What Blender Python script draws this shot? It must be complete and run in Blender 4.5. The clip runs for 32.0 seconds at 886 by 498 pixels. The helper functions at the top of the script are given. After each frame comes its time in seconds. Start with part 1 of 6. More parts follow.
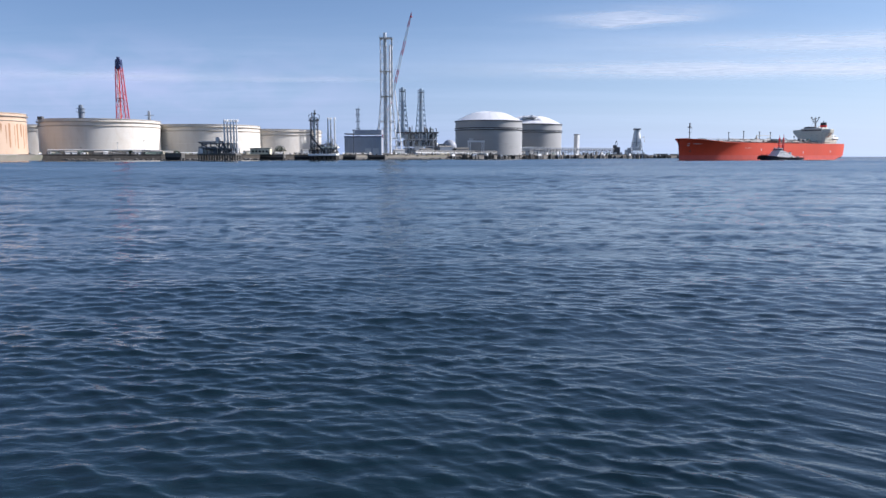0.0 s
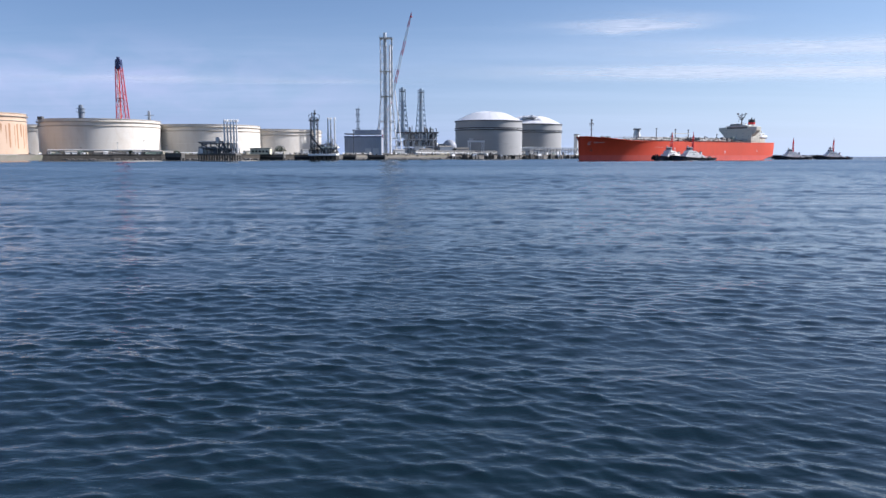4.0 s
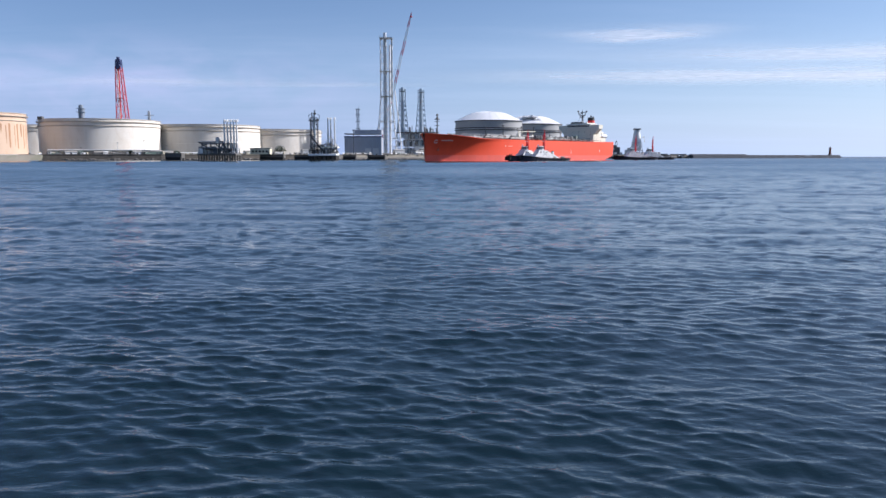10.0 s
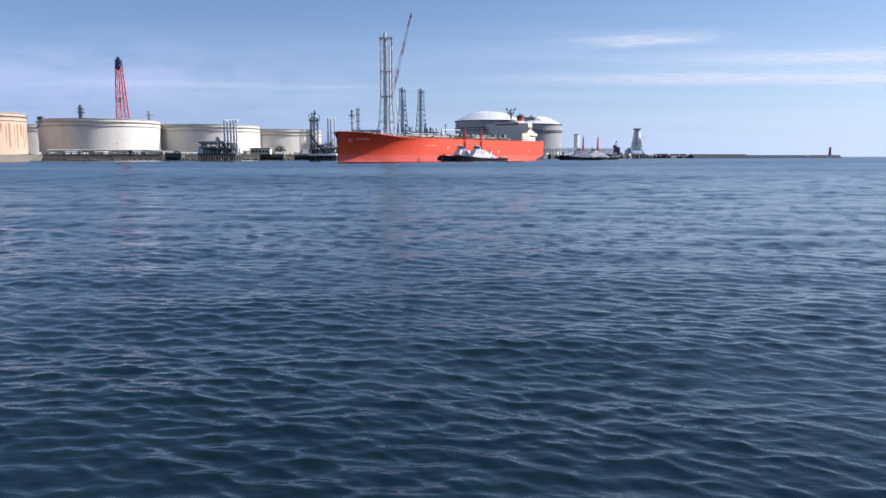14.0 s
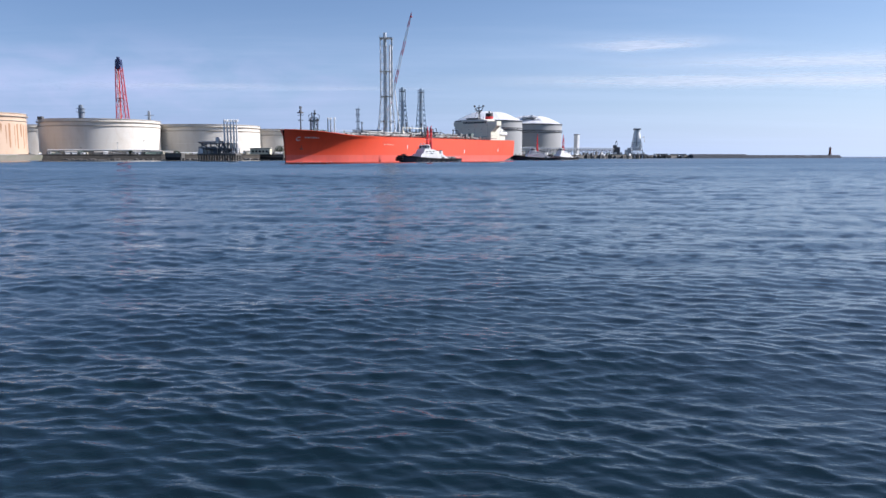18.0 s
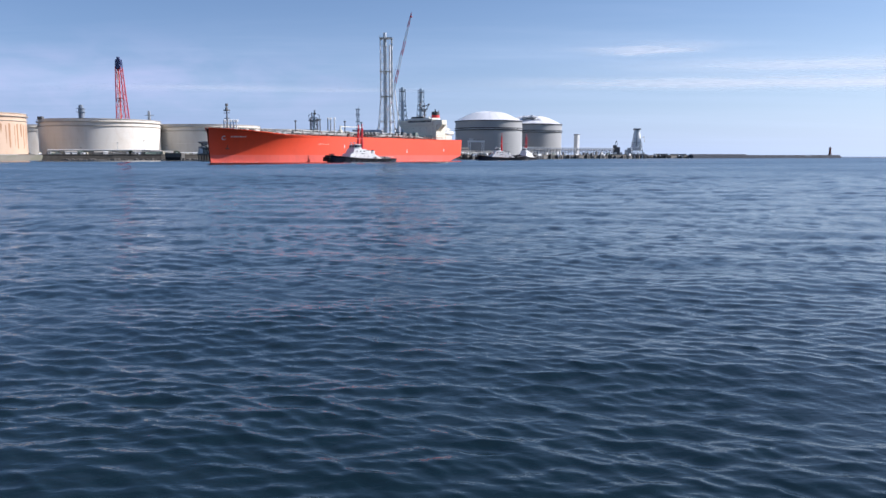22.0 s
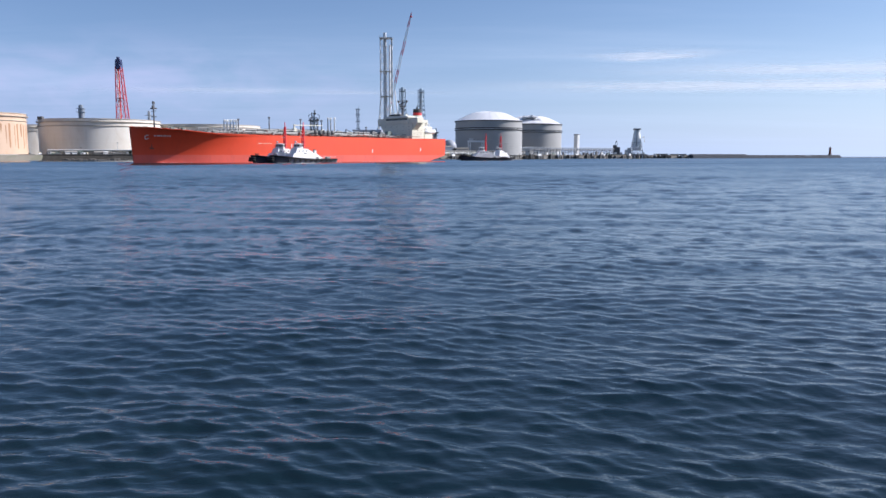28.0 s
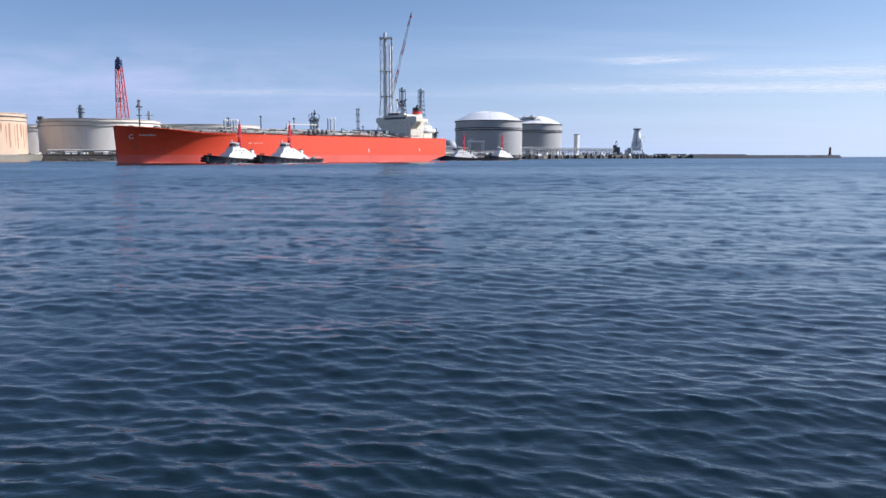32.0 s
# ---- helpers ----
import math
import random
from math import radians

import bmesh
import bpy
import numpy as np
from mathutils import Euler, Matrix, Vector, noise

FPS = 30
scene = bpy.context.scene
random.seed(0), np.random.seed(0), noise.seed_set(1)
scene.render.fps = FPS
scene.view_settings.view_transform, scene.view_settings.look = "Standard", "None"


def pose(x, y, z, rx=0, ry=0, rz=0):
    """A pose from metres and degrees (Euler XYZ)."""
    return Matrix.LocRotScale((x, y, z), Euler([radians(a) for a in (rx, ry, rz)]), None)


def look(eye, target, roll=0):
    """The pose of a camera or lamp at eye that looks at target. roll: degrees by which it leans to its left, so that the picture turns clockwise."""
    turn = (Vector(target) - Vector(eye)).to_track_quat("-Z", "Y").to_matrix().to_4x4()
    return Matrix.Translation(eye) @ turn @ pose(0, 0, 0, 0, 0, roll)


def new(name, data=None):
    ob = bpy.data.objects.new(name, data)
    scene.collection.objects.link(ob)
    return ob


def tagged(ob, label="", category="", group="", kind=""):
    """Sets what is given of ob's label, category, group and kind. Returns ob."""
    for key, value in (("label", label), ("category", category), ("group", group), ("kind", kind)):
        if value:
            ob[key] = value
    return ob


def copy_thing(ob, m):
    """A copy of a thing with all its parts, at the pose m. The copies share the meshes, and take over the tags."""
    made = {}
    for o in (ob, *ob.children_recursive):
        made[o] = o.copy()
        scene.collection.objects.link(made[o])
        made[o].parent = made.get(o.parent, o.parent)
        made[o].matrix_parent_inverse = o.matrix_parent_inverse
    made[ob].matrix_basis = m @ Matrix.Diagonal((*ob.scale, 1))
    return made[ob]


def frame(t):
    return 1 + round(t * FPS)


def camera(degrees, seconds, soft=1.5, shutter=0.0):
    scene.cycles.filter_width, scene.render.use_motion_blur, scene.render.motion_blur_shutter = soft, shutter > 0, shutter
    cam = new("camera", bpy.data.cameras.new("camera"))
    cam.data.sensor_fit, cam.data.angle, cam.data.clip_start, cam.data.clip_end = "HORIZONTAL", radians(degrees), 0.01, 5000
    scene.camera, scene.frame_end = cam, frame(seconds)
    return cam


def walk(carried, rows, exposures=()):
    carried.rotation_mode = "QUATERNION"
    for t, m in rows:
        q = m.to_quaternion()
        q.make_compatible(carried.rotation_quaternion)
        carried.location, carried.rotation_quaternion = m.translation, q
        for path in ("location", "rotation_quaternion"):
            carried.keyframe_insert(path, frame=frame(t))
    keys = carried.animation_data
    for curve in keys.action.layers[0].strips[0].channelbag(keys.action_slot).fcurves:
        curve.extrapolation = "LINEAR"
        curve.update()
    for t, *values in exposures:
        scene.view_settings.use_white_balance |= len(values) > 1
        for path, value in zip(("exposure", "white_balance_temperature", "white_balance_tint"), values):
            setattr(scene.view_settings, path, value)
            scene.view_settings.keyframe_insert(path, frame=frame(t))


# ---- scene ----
cam = camera(60, 32.0, soft=1.5)
walk(cam, [(0.0, pose(0, 0, 3.95, 83.07, 0, 0)), (32.0, pose(0, 0, 3.95, 83.07, 0, 0))],
     exposures=[(0.0, 0.36, 5780, 16), (32.0, 0.36, 5780, 16)])

# ---- daylight: blue sky with thin cirrus, sun to the right beyond the harbour ----
SUN_AZ, SUN_EL = 101.0, 32.0          # azimuth from -Y towards +X, elevation
sun_dir = Vector((math.sin(radians(SUN_AZ)) * math.cos(radians(SUN_EL)), -math.cos(radians(SUN_AZ)) * math.cos(radians(SUN_EL)), math.sin(radians(SUN_EL))))


def node(nt, kind, **values):
    n = nt.nodes.new(kind)
    for k, v in values.items():
        n.inputs[k].default_value = v
    return n


def maths(nt, op, a, b=None, c=None):
    n = nt.nodes.new("ShaderNodeMath")
    n.operation = op
    for i, v in enumerate((a, b, c)):
        if v is None:
            continue
        if isinstance(v, (int, float)):
            n.inputs[i].default_value = v
        else:
            nt.links.new(v, n.inputs[i])
    return n.outputs[0]


def ramp(nt, fac, stops):
    n = nt.nodes.new("ShaderNodeValToRGB")
    els = n.color_ramp.elements
    els[0].position, els[0].color = stops[0][0], (*stops[0][1], 1)
    els[1].position, els[1].color = stops[-1][0], (*stops[-1][1], 1)
    for p, c in stops[1:-1]:
        e = els.new(p)
        e.color = (*c, 1)
    nt.links.new(fac, n.inputs[0])
    return n.outputs[0]


def mix(nt, fac, a, b, blend="MIX"):
    n = nt.nodes.new("ShaderNodeMix")
    n.data_type, n.blend_type = "RGBA", blend
    for sock, v in ((n.inputs[0], fac), (n.inputs[6], a), (n.inputs[7], b)):
        if isinstance(v, (int, float)):
            sock.default_value = v
        elif isinstance(v, tuple):
            sock.default_value = (*v, 1)
        else:
            nt.links.new(v, sock)
    return n.outputs[2]


def make_world():
    w = bpy.data.worlds.new("sky")
    w.use_nodes = True
    nt = w.node_tree
    nt.nodes.clear()
    sky = nt.nodes.new("ShaderNodeTexSky")
    sky.sky_type, sky.sun_disc = "NISHITA", False
    sky.sun_elevation, sky.sun_rotation = radians(SUN_EL), math.atan2(sun_dir.x, sun_dir.y)
    sky.air_density, sky.dust_density, sky.ozone_density, sky.altitude = 1.0, 0.8, 4.0, 0
    tc = nt.nodes.new("ShaderNodeTexCoord")
    sep = nt.nodes.new("ShaderNodeSeparateXYZ")
    nt.links.new(tc.outputs["Generated"], sep.inputs[0])
    x, y, z = sep.outputs
    zz = maths(nt, "MAXIMUM", z, 0.0)
    den = maths(nt, "ADD", zz, 0.05)
    comb = nt.nodes.new("ShaderNodeCombineXYZ")
    nt.links.new(maths(nt, "DIVIDE", x, den), comb.inputs[0])
    nt.links.new(maths(nt, "DIVIDE", y, den), comb.inputs[1])
    mp = nt.nodes.new("ShaderNodeMapping")
    mp.inputs["Rotation"].default_value = (0, 0, radians(-6))
    mp.inputs["Scale"].default_value = (0.22, 0.75, 1)
    mp.inputs["Location"].default_value = (3.1, 1.7, 0)
    nt.links.new(comb.outputs[0], mp.inputs[0])
    big = node(nt, "ShaderNodeTexNoise", Scale=0.8, Detail=7.0, Roughness=0.58, Distortion=0.5)
    nt.links.new(mp.outputs[0], big.inputs["Vector"])
    veil = ramp(nt, big.outputs[0], [(0.42, (0, 0, 0)), (0.72, (1, 1, 1))])
    fine = node(nt, "ShaderNodeTexNoise", Scale=2.6, Detail=8.0, Roughness=0.62, Distortion=0.8)
    nt.links.new(mp.outputs[0], fine.inputs["Vector"])
    fibre = ramp(nt, fine.outputs[0], [(0.35, (0.35, 0.35, 0.35)), (0.7, (1, 1, 1))])
    cloud = mix(nt, 1.0, veil, fibre, "MULTIPLY")
    # thin scatter of far cirrus
    def sheet(z0, width, x0, x1, amount):
        d = maths(nt, "DIVIDE", maths(nt, "SUBTRACT", maths(nt, "ADD", z, maths(nt, "MULTIPLY_ADD", big.outputs[0], 0.05, -0.025)), z0), width)
        g = maths(nt, "POWER", 2.7183, maths(nt, "MULTIPLY", maths(nt, "MULTIPLY", d, d), -1.0))
        mr = nt.nodes.new("ShaderNodeMapRange")
        mr.interpolation_type = "SMOOTHSTEP"
        mr.inputs["From Min"].default_value, mr.inputs["From Max"].default_value = x0, x1
        nt.links.new(x, mr.inputs["Value"])
        return maths(nt, "MULTIPLY", maths(nt, "MULTIPLY", g, mr.outputs[0]), amount)
    tex = maths(nt, "MULTIPLY_ADD", fibre, 0.75, 0.25)
    bands = sheet(0.085, 0.02, -0.05, -0.5, 0.2)
    amount = maths(nt, "ADD", maths(nt, "MULTIPLY", bands, tex), maths(nt, "MULTIPLY", cloud, 0.2))
    amount = maths(nt, "MINIMUM", amount, 0.85)
    col = mix(nt, amount, sky.outputs[0], (9.6, 10.2, 11.2))
    # pale haze towards the horizon, whiter on the sun's side
    haze = maths(nt, "POWER", maths(nt, "SUBTRACT", 1.0, maths(nt, "MINIMUM", zz, 1.0)), 9.0)
    side = nt.nodes.new("ShaderNodeMapRange")
    side.interpolation_type = "SMOOTHSTEP"
    side.inputs["From Min"].default_value, side.inputs["From Max"].default_value = -0.55, 0.75
    nt.links.new(x, side.inputs["Value"])
    pale = mix(nt, side.outputs[0], (4.1, 5.6, 9.5), (8.0, 9.7, 11.9))
    col = mix(nt, maths(nt, "MULTIPLY", haze, 0.7), col, pale)
    # low lavender clouds over the land
    mp2 = nt.nodes.new("ShaderNodeMapping")
    mp2.inputs["Scale"].default_value = (1, 1, 2.6)
    nt.links.new(tc.outputs["Generated"], mp2.inputs[0])
    puff = node(nt, "ShaderNodeTexNoise", Scale=9.0, Detail=6.0, Roughness=0.55, Distortion=0.3)
    nt.links.new(mp2.outputs[0], puff.inputs["Vector"])
    puffs = ramp(nt, puff.outputs[0], [(0.42, (0, 0, 0)), (0.66, (1, 1, 1))])
    low = maths(nt, "MULTIPLY", puffs, sheet(0.085, 0.04, 0.05, -0.35, 0.6))
    col = mix(nt, low, col, (5.9, 6.2, 8.3))
    bg = node(nt, "ShaderNodeBackground", Strength=0.078)
    nt.links.new(col, bg.inputs[0])
    out = nt.nodes.new("ShaderNodeOutputWorld")
    nt.links.new(bg.outputs[0], out.inputs[0])
    scene.world = w


make_world()
sun_data = bpy.data.lights.new("sun", "SUN")
sun_data.energy, sun_data.angle, sun_data.color = 5.2, radians(0.53), (1.0, 0.93, 0.83)
sun = new("sun", sun_data)
sun.matrix_world = look(sun_dir * 100, (0, 0, 0))


# ---- materials ----
def mat(name, color, rough=0.6, metal=0.0, vary=0.18, size=1.0, stain=None, stain_amt=0.0, bump=0.02, streak=1.0, rand=0.0):
    """Painted, stained or weathered surface: two scales of variation, fine relief."""
    m = bpy.data.materials.new(name)
    m.use_nodes = True
    nt = m.node_tree
    bsdf = nt.nodes["Principled BSDF"]
    tc = nt.nodes.new("ShaderNodeTexCoord")
    mp = nt.nodes.new("ShaderNodeMapping")
    mp.inputs["Scale"].default_value = (1, 1, 1.0 / streak)
    nt.links.new(tc.outputs["Object"], mp.inputs[0])
    n1 = node(nt, "ShaderNodeTexNoise", Scale=0.35 / size, Detail=5.0, Roughness=0.6)
    n2 = node(nt, "ShaderNodeTexNoise", Scale=3.5 / size, Detail=6.0, Roughness=0.65)
    for n in (n1, n2):
        nt.links.new(mp.outputs[0], n.inputs["Vector"])
    dark = tuple(c * (1 - vary) for c in color)
    light = tuple(min(1, c * (1 + vary)) for c in color)
    c1 = ramp(nt, n1.outputs[0], [(0.3, dark), (0.7, light)])
    c2 = mix(nt, 0.35, c1, ramp(nt, n2.outputs[0], [(0.3, dark), (0.75, light)]))
    if stain:
        n3 = node(nt, "ShaderNodeTexNoise", Scale=0.9 / size, Detail=8.0, Roughness=0.72, Distortion=0.4)
        nt.links.new(mp.outputs[0], n3.inputs["Vector"])
        k = ramp(nt, n3.outputs[0], [(0.52, (0, 0, 0)), (0.68, (stain_amt,) * 3)])
        c2 = mix(nt, k, c2, stain)
    if rand:
        oi = nt.nodes.new("ShaderNodeObjectInfo")
        c2 = mix(nt, 1.0, c2, ramp(nt, oi.outputs["Random"], [(0, (1 - rand,) * 3), (1, (1, 1, 1))]), "MULTIPLY")
    nt.links.new(c2, bsdf.inputs["Base Color"])
    r = maths(nt, "MULTIPLY_ADD", n2.outputs[0], 0.25, rough - 0.12)
    nt.links.new(r, bsdf.inputs["Roughness"])
    bsdf.inputs["Metallic"].default_value = metal
    if bump:
        b = node(nt, "ShaderNodeBump", Strength=0.4, Distance=bump)
        nt.links.new(n2.outputs[0], b.inputs["Height"])
        nt.links.new(b.outputs[0], bsdf.inputs["Normal"])
    return m


def water_mat():
    m = bpy.data.materials.new("sea_water")
    m.use_nodes = True
    nt = m.node_tree
    bsdf = nt.nodes["Principled BSDF"]
    tc = nt.nodes.new("ShaderNodeTexCoord")
    mp = nt.nodes.new("ShaderNodeMapping")
    mp.inputs["Rotation"].default_value = (0, 0, radians(14))
    mp.inputs["Scale"].default_value = (0.55, 1.0, 1.0)
    nt.links.new(tc.outputs["Object"], mp.inputs[0])
    col = node(nt, "ShaderNodeTexNoise", Scale=0.02, Detail=3.0)
    nt.links.new(tc.outputs["Object"], col.inputs["Vector"])
    nt.links.new(ramp(nt, col.outputs[0], [(0.35, (0.006, 0.017, 0.024)), (0.65, (0.010, 0.025, 0.031))]), bsdf.inputs["Base Color"])
    bsdf.inputs["IOR"].default_value = 1.333
    bsdf.inputs["Roughness"].default_value = 0.07
    small = node(nt, "ShaderNodeTexNoise", Scale=8.0, Detail=3.0, Roughness=0.55, Distortion=0.5)
    nt.links.new(mp.outputs[0], small.inputs["Vector"])
    b = node(nt, "ShaderNodeBump", Strength=0.5, Distance=0.02)
    nt.links.new(small.outputs[0], b.inputs["Height"])
    nt.links.new(b.outputs[0], bsdf.inputs["Normal"])
    return m


M = {
    "water": water_mat(),
    "hull": mat("orange_hull_paint", (0.81, 0.074, 0.021), 0.6, 0, 0.09, 8, (0.62, 0.055, 0.022), 0.35, 0.01, 5),
    "boot": mat("faded_red_boot_paint", (0.78, 0.115, 0.075), 0.6, 0, 0.12, 6, (0.55, 0.09, 0.08), 0.4, 0.01, 3),
    "deck": mat("red_brown_deck_paint", (0.22, 0.075, 0.05), 0.7, 0, 0.2, 5, (0.12, 0.07, 0.05), 0.5),
    "cream": mat("cream_ship_paint", (0.78, 0.735, 0.59), 0.45, 0, 0.06, 4, (0.45, 0.30, 0.18), 0.25, 0.005, 4),
    "white": mat("white_paint", (0.78, 0.78, 0.76), 0.45, 0, 0.06, 3, (0.5, 0.42, 0.34), 0.25, 0.005, 4),
    "pipe_grey": mat("grey_deck_pipe_paint", (0.17, 0.172, 0.165), 0.5, 0, 0.15, 2, (0.25, 0.15, 0.09), 0.4),
    "deck_green": mat("green_grey_paint", (0.16, 0.22, 0.19), 0.55, 0, 0.15, 2, (0.2, 0.13, 0.08), 0.4),
    "pipe_pale": mat("pale_grey_deck_pipe_paint", (0.22, 0.22, 0.205), 0.5, 0, 0.2, 2, (0.3, 0.2, 0.13), 0.35),
    "tug_white": mat("salt_stained_white_paint", (0.76, 0.75, 0.72), 0.5, 0, 0.1, 1.5, (0.42, 0.33, 0.25), 0.5, 0.005, 3),
    "tug_red": mat("bright_red_mast_paint", (0.75, 0.04, 0.045), 0.5, 0, 0.1, 2),
    "stack_blue": mat("pale_blue_grey_lattice_paint", (0.40, 0.49, 0.56), 0.55, 0.1, 0.15, 3, (0.2, 0.16, 0.13), 0.3),
    "red": mat("signal_red_paint", (0.62, 0.035, 0.03), 0.45, 0, 0.1, 2),
    "black": mat("black_paint", (0.018, 0.018, 0.02), 0.5, 0, 0.2, 2),
    "tug_hull": mat("dark_blue_tug_hull_paint", (0.022, 0.027, 0.05), 0.45, 0, 0.2, 2, (0.09, 0.06, 0.05), 0.4),
    "rubber": mat("black_rubber", (0.012, 0.012, 0.012), 0.85, 0, 0.3, 1),
    "glass": mat("dark_window_glass", (0.015, 0.02, 0.025), 0.12, 0, 0.1, 1, bump=0),
    "tank": mat("weathered_cream_tank_paint", (0.71, 0.665, 0.585), 0.62, 0, 0.07, 14, (0.52, 0.42, 0.30), 0.35, 0.01, 3),
    "tank_rust": mat("peeling_tan_tank_paint", (0.57, 0.41, 0.29), 0.65, 0, 0.12, 8, (0.46, 0.25, 0.12), 0.7, 0.01, 6),
    "girder": mat("stained_tank_girder_paint", (0.47, 0.42, 0.35), 0.65, 0, 0.15, 5, (0.25, 0.18, 0.12), 0.5),
    "tank_grey": mat("grey_gas_tank_paint", (0.345, 0.345, 0.335), 0.6, 0, 0.07, 12, (0.30, 0.30, 0.29), 0.4, 0.01, 3),
    "dome": mat("white_dome_paint", (0.87, 0.87, 0.86), 0.5, 0, 0.05, 10, (0.6, 0.58, 0.55), 0.3),
    "steel": mat("galvanised_steel", (0.52, 0.53, 0.53), 0.45, 0.3, 0.12, 3, (0.3, 0.24, 0.2), 0.25),
    "steel_dark": mat("dark_weathered_steel", (0.10, 0.105, 0.11), 0.6, 0.2, 0.25, 3, (0.12, 0.07, 0.045), 0.5),
    "steel_blue": mat("blue_grey_steel", (0.20, 0.24, 0.29), 0.5, 0.1, 0.15, 3, (0.2, 0.15, 0.12), 0.3),
    "concrete": mat("weathered_concrete", (0.36, 0.34, 0.30), 0.85, 0, 0.2, 3, (0.17, 0.15, 0.12), 0.6, 0.05),
    "concrete_dark": mat("dark_concrete", (0.10, 0.095, 0.085), 0.75, 0, 0.3, 3, (0.05, 0.05, 0.045), 0.6, 0.05),
    "ground": mat("gravel_yard_ground", (0.24, 0.22, 0.18), 0.9, 0, 0.25, 10, (0.13, 0.15, 0.08), 0.6, 0.05),
    "rock": mat("grey_armour_stone", (0.16, 0.15, 0.135), 0.9, 0, 0.3, 2, (0.07, 0.07, 0.06), 0.6, 0.1, 1, 0.45),
    "beige": mat("beige_wall_paint", (0.68, 0.62, 0.45), 0.65, 0, 0.08, 2, (0.4, 0.33, 0.22), 0.4),
    "leaf": mat("dark_shrub_leaves", (0.05, 0.075, 0.03), 0.75, 0, 0.35, 0.6, bump=0),
    "bark": mat("brown_bark", (0.13, 0.09, 0.06), 0.9, 0, 0.25, 0.5),
    "quay": mat("tan_brown_quay_concrete", (0.115, 0.10, 0.08), 0.9, 0, 0.4, 3, (0.05, 0.05, 0.04), 0.8, 0.05, 1),
    "pale_blue": mat("pale_blue_grey_paint", (0.47, 0.48, 0.48), 0.55, 0, 0.1, 6, (0.3, 0.3, 0.3), 0.3),
    "rust": mat("brown_rust_stain", (0.38, 0.20, 0.10), 0.85, 0, 0.3, 2, (0.62, 0.46, 0.32), 0.75, 0.01, 7),
    "tower_red": mat("weathered_signal_red_paint", (0.55, 0.05, 0.06), 0.55, 0, 0.15, 2, (0.6, 0.3, 0.28), 0.3),
    "boom_red": mat("dark_red_boom_paint", (0.36, 0.025, 0.05), 0.55, 0, 0.15, 2),
    "shed_blue": mat("slate_blue_sheet_cladding", (0.33, 0.355, 0.40), 0.55, 0, 0.12, 5, (0.3, 0.3, 0.31), 0.4, 0.01, 4),
    # dark breakwater concrete with the blue of distance haze put into its colour
    "breakwater": mat("haze_tinted_breakwater_concrete", (0.08, 0.09, 0.108), 0.85, 0, 0.25, 4, (0.05, 0.055, 0.065), 0.6, 0.05),
    "flare_grey": mat("blue_grey_flare_pipe_paint", (0.50, 0.54, 0.57), 0.5, 0.1, 0.12, 4, (0.24, 0.2, 0.17), 0.35, 0.01, 4),
    "head_blue": mat("faded_dark_blue_paint", (0.05, 0.07, 0.17), 0.55, 0, 0.15, 2),
    "navy": mat("navy_blue_stripe_paint", (0.03, 0.04, 0.10), 0.5, 0, 0.1, 3),
    "foam": mat("white_wake_foam", (0.75, 0.8, 0.82), 0.7, 0, 0.15, 0.6),
}


